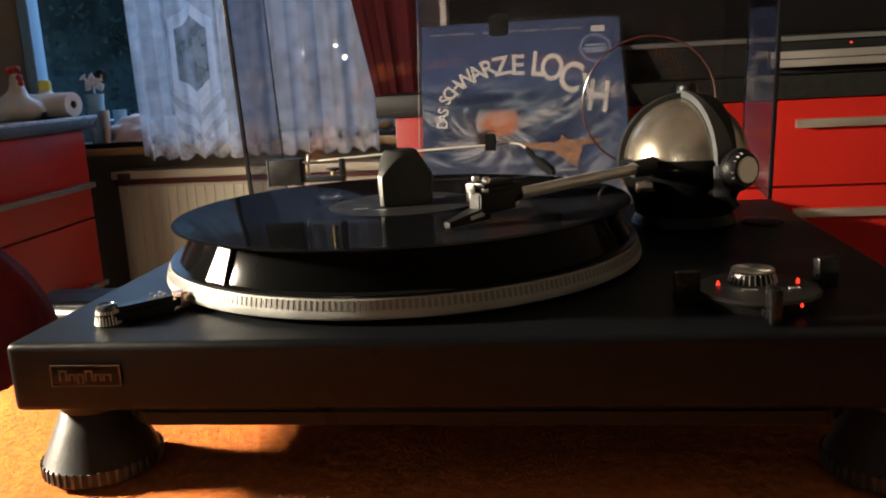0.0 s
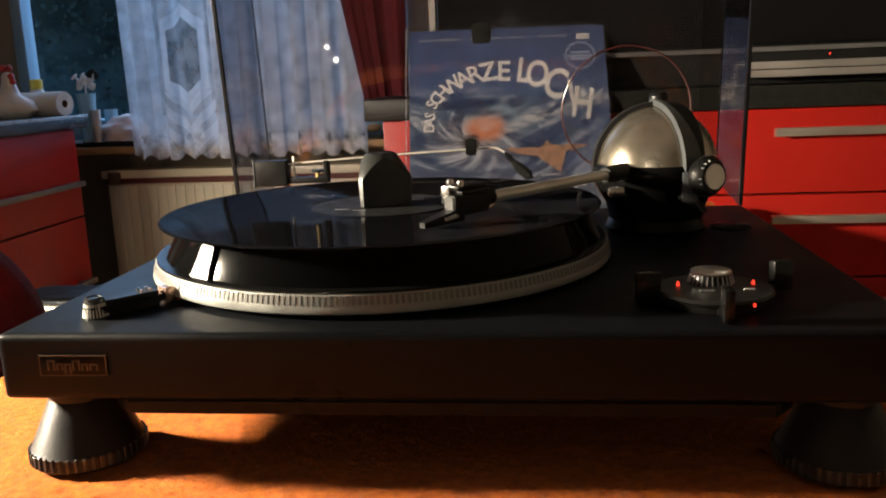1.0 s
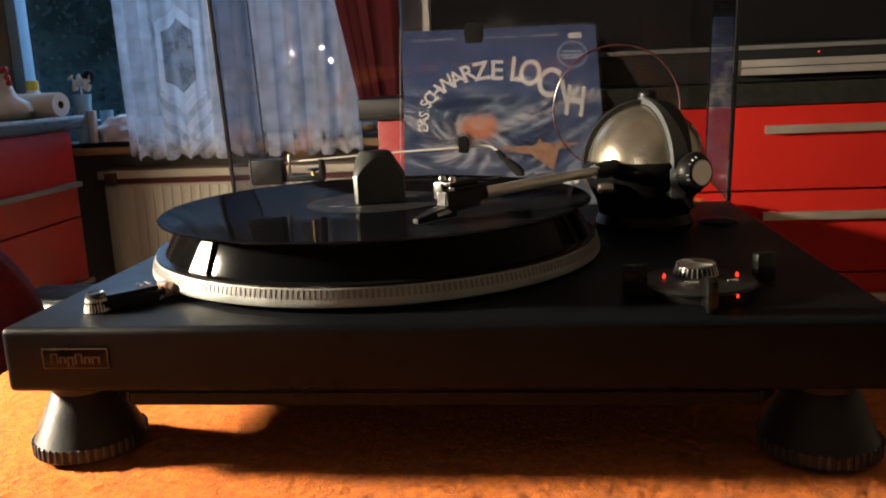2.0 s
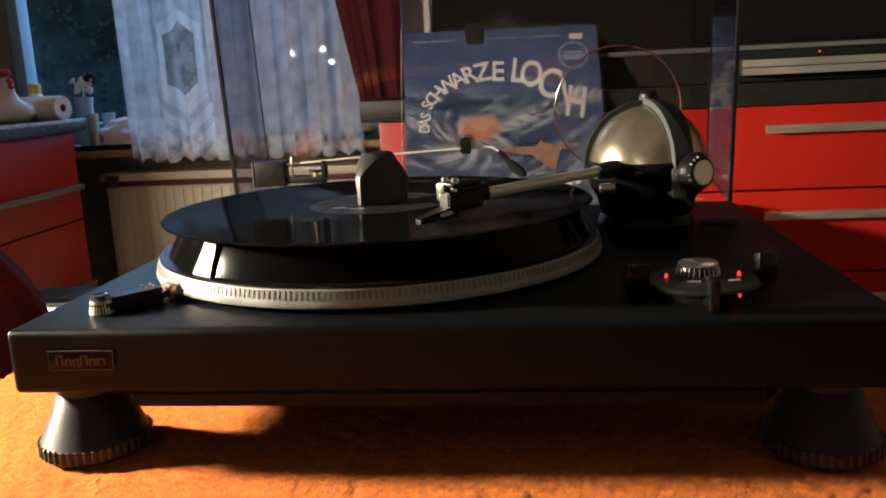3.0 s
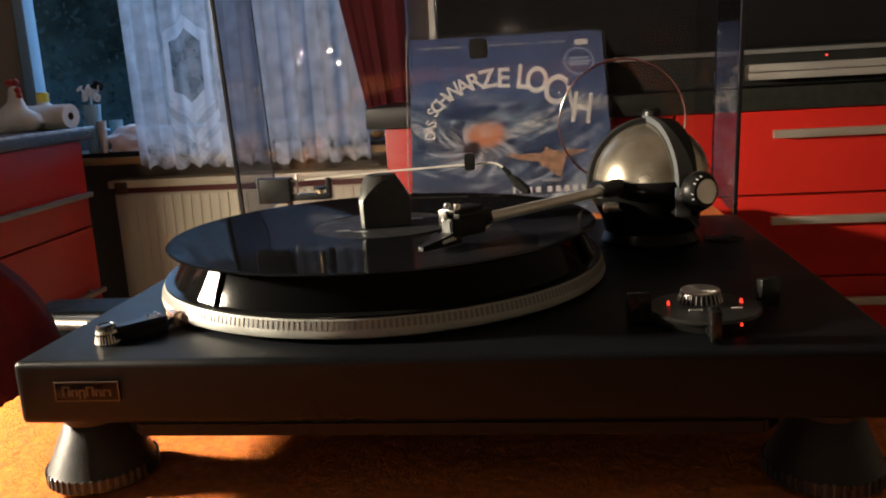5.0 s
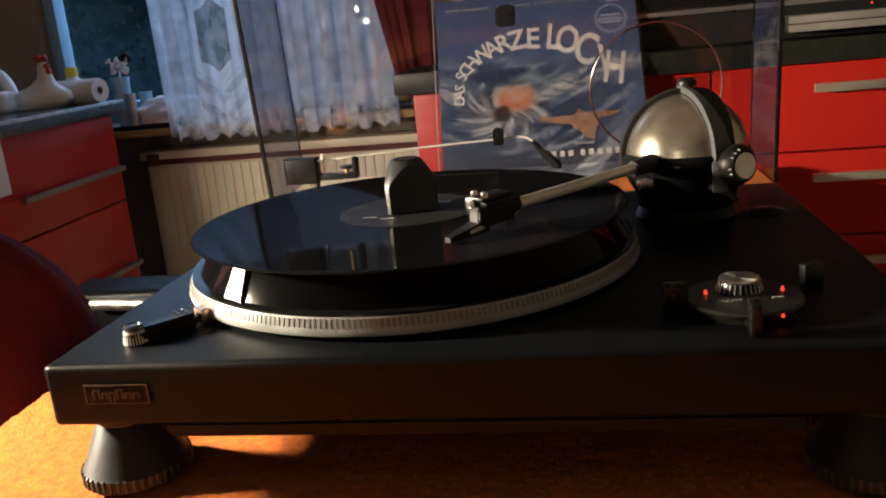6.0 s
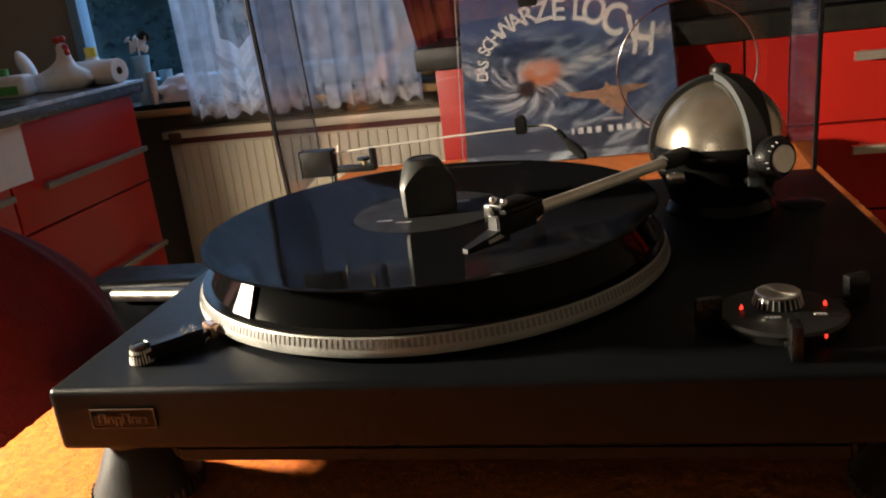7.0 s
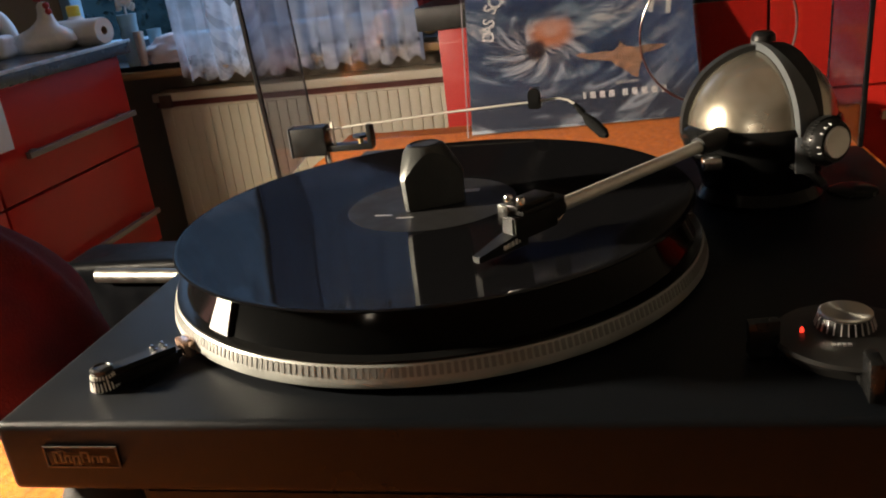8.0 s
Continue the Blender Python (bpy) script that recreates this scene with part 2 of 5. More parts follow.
# north wall with its window opening
WX0, WX1, WZ0, WZ1 = -1.012, -0.16, 0.86, 1.95
bm = box(RX0, WX0 - 0.03, RY1, RY1 + 0.07, 0, RZ)
box(WX1 + 0.03, RX1, RY1, RY1 + 0.07, 0, RZ, bm=bm)
box(WX0 - 0.03, WX1 + 0.03, RY1, RY1 + 0.07, 0, WZ0 - 0.03, bm=bm)
box(WX0 - 0.03, WX1 + 0.03, RY1, RY1 + 0.07, WZ1 + 0.03, RZ, bm=bm)
solid("wall_north", bm, wall_m, "ochre plaster wall with a window opening", "wall", "structure", smooth=0)
window = thing("window_1", (WX0, RY1, WZ0), "pale blue painted window frame with dark dusk outside", "window", kind="structure")
for n, b in (("window_frame", box(WX0 - 0.022, WX0 + 0.004, RY1 - 0.012, RY1 + 0.03, WZ0 - 0.03, WZ1 + 0.03, 0.004)),
             ("window_frame", box(WX1 - 0.03, WX1 + 0.03, RY1 - 0.012, RY1 + 0.06, WZ0 - 0.03, WZ1 + 0.03, 0.004)),
             ("window_frame", box(WX0 + 0.016, WX1 - 0.03, RY1 - 0.01, RY1 + 0.06, WZ0 - 0.03, WZ0 + 0.03, 0.004)),
             ("window_frame", box(WX0 + 0.016, WX1 - 0.03, RY1 - 0.01, RY1 + 0.06, WZ1 - 0.03, WZ1 + 0.03, 0.004))):
    part(n, b, frame_m, window)
pane = part("pane", box(WX0 + 0.016, WX1 - 0.03, RY1 + 0.02, RY1 + 0.025, WZ0 + 0.03, WZ1 - 0.03), pane_m, window, "clear window pane", 0)
pane.visible_shadow = False
# ground and a hedge far outside
solid("ground", box(-60, 60, RY1 + 0.2, 80, -0.6, -0.5), mat("dark_grass", (0.03, 0.045, 0.03), 0.9, var=0.4, scale=2), "dark grass outside the window", "ground", "structure")


def hedge():
    rng = random.Random(3)
    b = bmesh.new()
    for i in range(26000):
        x, z = rng.uniform(-5.5, 1.5), rng.uniform(-0.5, 2.6)
        y = 5.0 + rng.uniform(0, 0.35) + 0.4 * math.sin(x * 2.1) + 0.25 * math.sin(z * 4 + x)
        s = rng.uniform(0.012, 0.032)
        m = pose(x, y, z, rng.uniform(30, 120), rng.uniform(0, 360), rng.uniform(-35, 35))
        b.faces.new([b.verts.new(m @ Vector(p)) for p in ((-s, 0, 0), (0, -s * 0.6, 0), (s, 0, 0), (0, s * 0.6, 0.006))])
    return b


def hedge_mass():
    """Uneven inner mass that follows the leaves' outline."""
    b = bmesh.new()
    nx, nz = 140, 64
    grid = []
    for j in range(nz + 1):
        row = []
        for i in range(nx + 1):
            x, z = -7 + 9.5 * i / nx, -0.5 + 3.9 * j / nz
            y = 5.22 + 0.4 * math.sin(x * 2.1) + 0.25 * math.sin(z * 4 + x) + 0.12 * noise.noise(Vector((x * 6, z * 6, 1)))
            row.append(b.verts.new((x, y, z)))
        grid.append(row)
    back = [[b.verts.new((v.co.x, 6.6, v.co.z)) for v in row] for row in grid]
    for g in (grid, back):
        for j in range(nz):
            for i in range(nx):
                b.faces.new((g[j][i], g[j][i + 1], g[j + 1][i + 1], g[j + 1][i]))
    for j in range(nz):
        for i in (0, nx):
            b.faces.new((grid[j][i], grid[j + 1][i], back[j + 1][i], back[j][i]))
    for i in range(nx):
        for j in (0, nz):
            b.faces.new((grid[j][i], grid[j][i + 1], back[j][i + 1], back[j][i]))
    return b


solid("hedge_core", hedge_mass(), mat("dark_leaf_mass", (0.021, 0.060, 0.088), 0.9, var=0.35, scale=7, spec=0.1), "dark inside of the hedge outside", "hedge", "stuff", smooth=60)
solid("hedge", hedge(), mat("dark_foliage", (0.012, 0.038, 0.057), 0.9, var=0.3, scale=3, spec=0.1), "dark green hedge outside in dusk", "hedge", "stuff", smooth=0)
solid("window_ledge", box(-0.98, -0.17, 1.075, RY1 - 0.014, 0.823, 0.838, 0.003), wood_m, "honey-coloured wooden window ledge", "ledge", "structure")
solid("ledge_mat", box(-0.96, -0.2, 1.085, 1.2, 0.8385, 0.848, 0.002), softblack, "black mat lying on the window ledge", "mat")

# white corner strip and dark appliance wall over the worktop
solid("wall_pier", box(-0.142, -0.085, 1.10, 1.217, 0.92, 2.3, 0.004), white_wall, "narrow white plastered wall pier", "wall", "structure")


def radiator():
    x0, x1, y0, y1, z0, z1 = -0.822, 0.30, 1.125, 1.19, 0.22, 0.785
    t = thing("radiator", (x0, y1, z0), "cream enamelled panel radiator with vertical ribs under the window", "radiator")
    part("top_cover", box(x0, x1, y0 - 0.004, y1, z1 - 0.018, z1, 0.004), radiator_m, t)
    part("body", box(x0 + 0.006, x1 - 0.006, y0 + 0.012, y1 - 0.01, z0, z1 - 0.030), radiator_m, t)
    n = 52
    for i in range(n):
        a = x0 + 0.010 + (x1 - x0 - 0.02) * i / n
        w = (x1 - x0 - 0.02) / n
        part("rib", box(a + 0.0004, a + w - 0.0004, y0 + 0.008, y0 + 0.0125, z0 + 0.01, z1 - 0.036, 0.0022), radiator_m, t)
    part("shadow_gap", box(x0 + 0.004, x1 - 0.004, y0 + 0.004, y0 + 0.010, z1 - 0.030, z1 - 0.019), mat("brown_red_strip", (0.12, 0.02, 0.015), 0.6), t, "dark red strip")
    part("bracket", box(x0 + 0.018, x0 + 0.045, y0 - 0.010, y0 - 0.004, z1 - 0.030, z1 - 0.004, 0.002), mat("brown_bracket", (0.10, 0.05, 0.03), 0.5), t, "small brown bracket")
    return t


radiator()


# ---- curtains ----
def cloth(x_lo, x_hi, z0, z1, y, folds, amp, nx=140, nz=60, hem=0.0, seed=1):
    """x_lo and x_hi give the two side edges at a height."""
    rng = random.Random(seed)
    ph = [rng.uniform(0, 6) for _ in range(4)]
    b = bmesh.new()
    grid = []
    for j in range(nz + 1):
        v = j / nz
        row = []
        for i in range(nx + 1):
            u = i / nx
            z = z1 + (z0 - z1) * v
            a, c = x_lo(v), x_hi(v)
            zz = z - (hem * abs(math.sin(u * math.pi * folds * 1.5)) if j == nz else 0)
            yy = y + amp * (0.6 + 0.4 * v) * (math.sin(u * folds * 2 * math.pi + ph[0]) + 0.4 * math.sin(u * folds * 3.3 * math.pi + ph[1] + v))
            row.append(b.verts.new((a + (c - a) * u + 0.3 * amp * math.sin(u * folds * 4 * math.pi + ph[2]), yy, zz)))
        grid.append(row)
    for j in range(nz):
        for i in range(nx):
            b.faces.new((grid[j][i], grid[j][i + 1], grid[j + 1][i + 1], grid[j + 1][i]))
    return b


def lace_material():
    m = bpy.data.materials.new("white_lace")
    m.use_nodes = True
    n, l = m.node_tree.nodes, m.node_tree.links
    n.remove(n["Principled BSDF"])

    def math_node(op, a, b=None, c=None):
        k = n.new("ShaderNodeMath")
        k.operation = op
        for i, v in enumerate((a, b, c)):
            if v is None:
                continue
            if isinstance(v, (int, float)):
                k.inputs[i].default_value = v
            else:
                l.new(v, k.inputs[i])
        return k.outputs[0]

    tc = n.new("ShaderNodeTexCoord")
    sp = n.new("ShaderNodeSeparateXYZ")
    l.new(tc.outputs["Object"], sp.inputs[0])
    x, z = sp.outputs[0], sp.outputs[2]
    # woven motif: medallions of plain net inside a lace border, chevrons below
    mx = math_node("ABSOLUTE", math_node("SUBTRACT", math_node("FRACT", math_node("MULTIPLY_ADD", x, 4.6, 0.5 + 4.6 * 0.583)), 0.5))
    mx = math_node("MULTIPLY", mx, 1 / 4.6)
    mz = math_node("ABSOLUTE", math_node("SUBTRACT", z, 1.015))
    mx = math_node("ADD", mx, math_node("MULTIPLY", math_node("GREATER_THAN", x, -0.49), 0.2))
    med = math_node("MAXIMUM", math_node("MULTIPLY", mx, 1 / 0.030), math_node("MULTIPLY", math_node("ADD", mz, math_node("MULTIPLY", mx, 0.9)), 1 / 0.075))
    inner = math_node("LESS_THAN", med, 1.0)
    ring = math_node("MULTIPLY", math_node("LESS_THAN", med, 1.35), math_node("GREATER_THAN", med, 1.0))
    chev = math_node("GREATER_THAN", math_node("FRACT", math_node("MULTIPLY", math_node("SUBTRACT", z, math_node("MULTIPLY", mx, 1.1)), 24.0)), 0.45)
    chev = math_node("MULTIPLY", chev, math_node("LESS_THAN", mx, 0.055))
    chev = math_node("MULTIPLY", chev, math_node("LESS_THAN", z, 0.945))
    no = n.new("ShaderNodeTexNoise")
    no.inputs["Scale"].default_value, no.inputs["Detail"].default_value = 34.0, 4.0
    l.new(tc.outputs["Object"], no.inputs["Vector"])
    low = math_node("LESS_THAN", z, 0.862)
    vein = math_node("MULTIPLY_ADD", no.outputs["Fac"], 0.8, -0.40)
    dens = math_node("ADD", math_node("MULTIPLY_ADD", inner, -0.30, 0.66), vein)
    band = math_node("MULTIPLY", math_node("LESS_THAN", math_node("ABSOLUTE", math_node("SUBTRACT", mx, 0.052)), 0.008), math_node("GREATER_THAN", z, 0.90))
    dens = math_node("ADD", dens, math_node("MULTIPLY", band, -0.20))
    dens = math_node("ADD", dens, math_node("MULTIPLY", ring, 0.26))
    dens = math_node("ADD", dens, math_node("MULTIPLY", chev, 0.24))
    dens = math_node("ADD", dens, math_node("MULTIPLY", low, math_node("MULTIPLY_ADD", no.outputs["Fac"], 1.6, -0.80)))
    dens = math_node("MINIMUM", math_node("MAXIMUM", dens, 0.25), 0.94)
    tr = n.new("ShaderNodeBsdfTransparent")
    tl = n.new("ShaderNodeBsdfTranslucent")
    df = n.new("ShaderNodeBsdfDiffuse")
    tl.inputs[0].default_value = df.inputs[0].default_value = (0.80, 0.80, 0.82, 1)
    m1, m2 = n.new("ShaderNodeMixShader"), n.new("ShaderNodeMixShader")
    m1.inputs[0].default_value = 0.5
    l.new(tl.outputs[0], m1.inputs[1])
    l.new(df.outputs[0], m1.inputs[2])
    l.new(dens, m2.inputs[0])
    l.new(tr.outputs[0], m2.inputs[1])
    l.new(m1.outputs[0], m2.inputs[2])
    l.new(m2.outputs[0], n["Material Output"].inputs[0])
    return m


lace = lace_material()
solid("lace_curtain", cloth(lambda v: -0.722 + 0.014 * v, lambda v: -0.222, 0.822, 1.95, 1.058, 9, 0.010, 300, 70, hem=0.012), lace, "white lace net curtain with scalloped flowered hem", "curtain", smooth=180)
solid("red_curtain", cloth(lambda v: -0.42 + 0.20 * v, lambda v: -0.135, 0.90, 1.95, 1.03, 3, 0.005, 90, 40, seed=4), red_curtain_m, "wine-red curtain gathered at the window side", "curtain", smooth=180)


# ---- kitchen units ----
def drawer_unit(x0, x1, y, z0, z1, rows, name_label, hx0, hx1):
    """A base unit that faces the table, its front at y."""
    t = thing("base_cabinet", (x0, y, 0.1), name_label, "cabinet", "kitchen base cabinets")
    part("body", box(x0, x1, y + 0.021, 1.09, 0.08, z1, 0.001), softblack, t, "dark carcass")
    z = z1
    for h in rows:
        d = part("drawer_front", box(x0 + 0.0015, x1 - 0.0015, y, y + 0.02, z - h + 0.0025, z - 0.001, 0.002), red_gloss, t, "glossy red drawer front")
        if hx1 > hx0:
            zc = z - 0.037 if h < 0.2 else z - 0.035
            part("handle", box(hx0, hx1, y - 0.030, y - 0.019, zc - 0.0065, zc + 0.0065, 0.001), handle_m, d, "brushed nickel bar handle")
            for q in (hx0 + 0.02, hx1 - 0.02):
                part("handle_foot", box(q - 0.005, q + 0.005, y - 0.020, y + 0.001, zc - 0.005, zc + 0.005), handle_m, d)
        z -= h
    return t


FY = 0.80
drawer_unit(0.33, 0.93, FY + 0.02, 0.1, 0.886, (0.139, 0.139, 0.25, 0.25), "glossy red kitchen drawer unit with nickel bar handles", 0.478, 0.80)
drawer_unit(-0.150, 0.329, FY + 0.02, 0.1, 0.886, (0.80,), "glossy red kitchen base cabinet beside the radiator", 0, 0)
drawer_unit(0.931, 1.53, FY + 0.02, 0.1, 0.886, (0.139, 0.139, 0.25, 0.25), "glossy red kitchen drawer unit with nickel bar handles", 1.08, 1.40)
solid("worktop", box(-0.176, 1.55, FY, 1.095, 0.8865, 0.922, 0.003), counter_m, "dark green-grey stone-look kitchen worktop", "worktop")


def appliance():
    t = thing("oven_appliance", (0.7, 0.9, 0.922), "black glass appliance with silver trim standing on the worktop", "appliance")
    part("body", box(-0.054, 1.25, 0.86, 1.09, 0.9225, 1.45, 0.004), softblack, t)
    part("front_glass", box(-0.054, 1.25, 0.848, 0.859, 0.985, 1.45, 0.003), glass_black, t, "black glass front")
    part("lower_strip", box(0.437, 1.2, 0.79, 0.858, 0.9345, 0.9455, 0.001), silver_trim, t, "silver strip")
    part("upper_strip", box(0.437, 1.2, 0.79, 0.858, 0.9468, 0.958, 0.001), silver_trim, t, "silver strip")
    part("strip_end", box(0.4325, 0.4368, 0.789, 0.859, 0.934, 0.9585, 0.0005), chrome, t, "polished end cap")
    part("trim_line", box(-0.054, 1.2, 0.84, 0.8475, 0.974, 0.981, 0.001), mat("dull_grey_trim", (0.12, 0.12, 0.12), 0.5), t, "dull grey trim")
    part("led", lathe([(0, -0.0012), (0.0016, -0.0006), (0.0016, 0.0006), (0, 0.0012)], (0.568, 0.838, 0.967), 12), led_m, t, "small red indicator light")
    return t


appliance()


def left_unit(y0, y1, label):
    x = -0.79
    t = thing("base_cabinet", (x, y0, 0.1), label, "cabinet", "kitchen base cabinets")
    part("body", box(-1.36, x - 0.021, y0, y1, 0.08, 0.884, 0.001), softblack, t, "dark carcass")
    z = 0.883
    for h, hz in ((0.193 - 0.02, 0.778), (0.193, 0.585), (0.22, 0.40), (0.19, 0.2)):
        d = part("drawer_front", box(x - 0.02, x, y0 + 0.0015, y1 - 0.0015, z - h + 0.0025, z - 0.001, 0.002), red_gloss, t, "glossy red drawer front")
        part("handle", box(x + 0.013, x + 0.022, y0 + 0.06, y1 - 0.02, hz - 0.005, hz + 0.005, 0.001), shaded_handle, d, "nickel bar handle, colour darkened for shade")
        for q in (y0 + 0.09, y1 - 0.05):
            part("handle_foot", box(x - 0.001, x + 0.014, q - 0.005, q + 0.005, hz - 0.004, hz + 0.004), shaded_handle, d)
        z -= h
    return t


left_unit(0.59, 0.985, "glossy red kitchen drawer unit with nickel handles")
left_unit(0.18, 0.589, "glossy red kitchen drawer unit with nickel handles")
left_top = solid("worktop", box(-1.4, -0.768, 0.16, 0.998, 0.884, 0.908, 0.003), counter_l, "dark blue-grey worktop with a light edge", "worktop")
part("edge_strip", box(-0.772, -0.7655, 0.159, 0.999, 0.9035, 0.9095, 0.0015), edge_strip_m, left_top, "pale edging strip, tinted with blue sky light")
solid("paper_note", box(-0.7899, -0.7885, 0.50, 0.645, 0.792, 0.882, 0.0004), paper_m, "white paper note fixed to a red drawer front", "note")

# ---- table and cloth ----
TX0, TX1, TY0, TY1 = -0.29, 0.374, -0.80, 0.752


def table():
    t = thing("table", (0.04, 0, 0), "wooden table under an orange towel cloth", "table")
    part("tabletop", box(TX0 + 0.005, TX1 - 0.005, TY0 + 0.005, TY1 - 0.005, 0.715, 0.744, 0.003), wood_m, t)
    for x in (TX0 + 0.04, TX1 - 0.04):
        for y in (TY0 + 0.05, TY1 - 0.05):
            part("leg", box(x - 0.025, x + 0.025, y - 0.025, y + 0.025, 0.0, 0.7145, 0.003), wood_m, t)
    return t


table()


def towel_material():
    m = mat("orange_terry", (0.72, 0.20, 0.014), 0.95, var=0.25, scale=190, bump=0.0, bscale=700, spec=0.1, dark=(0.44, 0.080, 0.005))
    n, l = m.node_tree.nodes, m.node_tree.links
    tc = n.new("ShaderNodeTexCoord")
    v = n.new("ShaderNodeTexNoise")
    v.inputs["Scale"].default_value, v.inputs["Detail"].default_value, v.inputs["Roughness"].default_value = 420.0, 5.0, 0.7
    l.new(tc.outputs["Object"], v.inputs["Vector"])
    b = n.new("ShaderNodeBump")
    b.inputs["Strength"].default_value, b.inputs["Distance"].default_value = 1.0, 0.0045
    l.new(v.outputs["Fac"], b.inputs["Height"])
    l.new(b.outputs[0], n["Principled BSDF"].inputs["Normal"])
    n["Principled BSDF"].inputs["Sheen Weight"].default_value = 0.15
    return m


def towel():
    b = bmesh.new()
    nx, ny = 300, 680
    grid = [[None] * (nx + 1) for _ in range(ny + 1)]
    for j in range(ny + 1):
        for i in range(nx + 1):
            x, y = TX0 + (TX1 - TX0) * i / nx, TY0 + (TY1 - TY0) * j / ny
            z = 0.7490 + 0.0009 * noise.noise(Vector((x * 110, y * 110, 0))) + 0.0017 * noise.noise(Vector((x * 330, y * 330, 3)))
            grid[j][i] = b.verts.new((x, y, z))
    for j in range(ny):
        for i in range(nx):
            b.faces.new((grid[j][i], grid[j][i + 1], grid[j + 1][i + 1], grid[j + 1][i]))
    edge = [grid[0][i] for i in range(nx + 1)] + [grid[j][nx] for j in range(1, ny + 1)] + [grid[ny][i] for i in range(nx - 1, -1, -1)] + [grid[j][0] for j in range(ny - 1, 0, -1)]
    low = [b.verts.new((v.co.x, v.co.y, 0.7445)) for v in edge]
    for i in range(len(edge)):
        j = (i + 1) % len(edge)
        b.faces.new((edge[i], edge[j], low[j], low[i]))
    return b


solid("table_cloth", towel(), towel_material(), "bright orange terry towel cloth covering the table", "cloth", smooth=60)

# ---- the record player ----
PX0, PX1, PY0, PY1, PZ0, PZ1 = -0.1785, 0.2925, -0.1785, 0.205, 0.794, 0.8305
player = thing("record_player", (0.057, 0.013, 0.75), "black record player on four cone feet with raised platter", "turntable")


def plinth():
    b = box(PX0, PX1, PY0, PY1, PZ0, PZ1, 0.0042, 4)
    return b


part("plinth", plinth(), plinth_m, player, "black textured plinth with rounded edges", 50)
part("base_tray", prism([(-0.112, -0.1755), (0.224, -0.1755), (0.234, -0.163), (0.234, 0.17), (-0.124, 0.17), (-0.124, -0.163)], 0.7848, 0.7945, bev=0.002), plinth_m, player, "black lower tray")


# lighter than the foot: the light the ribs catch is painted in
grip_m = mat("light_catching_grip_plastic", (0.035, 0.036, 0.036), 0.34, var=0.3, scale=90, spec=0.35)


def foot(x, y):
    c = (x, y, 0.75)
    prof = [(0, 0.0015), (0.0300, 0.0015), (0.0312, 0.003), (0.0308, 0.0095), (0.0300, 0.0104), (0.0184, 0.0362), (0.0176, 0.0372), (0.0178, 0.0380), (0.0178, 0.0443), (0, 0.0443)]
    f = part("foot", lathe(prof, c, 72), foot_m, player, "black conical foot", 35)
    b = None
    for i in range(44):
        a = 2 * math.pi * i / 44
        m = Matrix.Translation(c) @ Matrix.Rotation(a, 4, "Z")
        q = box(0.0300, 0.03195, -0.0009, 0.0009, 0.0026, 0.0102, 0.0003, 1)
        bmesh.ops.transform(q, matrix=m, verts=q.verts)
        b = join(b, q)
    part("grip_ribs", b, grip_m, f, "fine vertical ribs", 0)


for fx in (-0.1505, 0.2605):
    for fy in (-0.150, 0.165):
        foot(fx, fy)


# badge: a framed plate with a plain wordmark of bars
def badge():
    y = PY0 - 0.0016
    x0, x1, z0, z1 = -0.1545, -0.1170, 0.8085, 0.8197
    p = part("badge", box(x0, x1, y, PY0 + 0.001, z0, z1, 0.0006), gloss_black, player, "small framed name badge in worn gold")
    b = box(x0, x1, y - 0.0004, y + 0.0002, z0, z0 + 0.0005)
    box(x0, x1, y - 0.0004, y + 0.0002, z1 - 0.0007, z1, bm=b)
    box(x0, x0 + 0.0007, y - 0.0004, y + 0.0002, z0 + 0.0007, z1 - 0.0007, bm=b)
    box(x1 - 0.0007, x1, y - 0.0004, y + 0.0002, z0 + 0.0007, z1 - 0.0007, bm=b)
    part("badge_rim", b, badge_gold, p, smooth=0)
    x = x0 + 0.0045
    b = None
    for w, up, dn in ((0.0045, 0.0085, 0.0028), (0.0038, 0.0066, 0.0028), (0.0038, 0.0066, 0.0012), (0.0045, 0.0085, 0.0028), (0.0038, 0.0066, 0.0028), (0.0048, 0.0066, 0.0028)):
        for q in (x, x + w - 0.0011):
            b = box(q, q + 0.0010, y - 0.0003, y + 0.0002, z0 + dn, z0 + up, bm=b)
        b = box(x, x + w, y - 0.0003, y + 0.0002, z0 + up - 0.0009, z0 + up, bm=b)
        x += w + 0.0006
    part("badge_bars", b, badge_gold, p, smooth=0)


badge()

# ---- platter and raised drum ----
platter = part("platter", lathe([(0, 0.8325), (0.150, 0.8325), (0.1550, 0.8330), (0.1568, 0.8340), (0.1570, 0.8352), (0.1562, 0.8382), (0.1548, 0.8432), (0.1540, 0.8442), (0.1518, 0.8444), (0.1512, 0.8425), (0, 0.8425)], seg=192), strobe_m, player, "cast aluminium platter rim", 35)


def strobe_marks(n=297):
    """Printed marks round the rim, one object each on one mesh."""
    h = math.pi / n * 0.58
    first = None
    for i in range(n):
        if first is None:
            q = prism([(-0.0006, -0.1550 * h), (0.0003, -0.1550 * h), (0.0003, 0.1550 * h), (-0.0006, 0.1550 * h)], -0.0024, 0.0025, m=pose(0.15545, 0, 0.8410, 0, -15.6, 0))
            first = part("strobe_mark", q, strobe_paint, platter, "", 0)
            first.location = ORIGIN[platter] * -1
            first.data.transform(Matrix.Translation(ORIGIN[platter]))
            continue
        o = new("strobe_mark", first.data)
        o.parent, o.location = platter, first.location
        o.rotation_euler = (0, 0, 2 * math.pi * i / n)


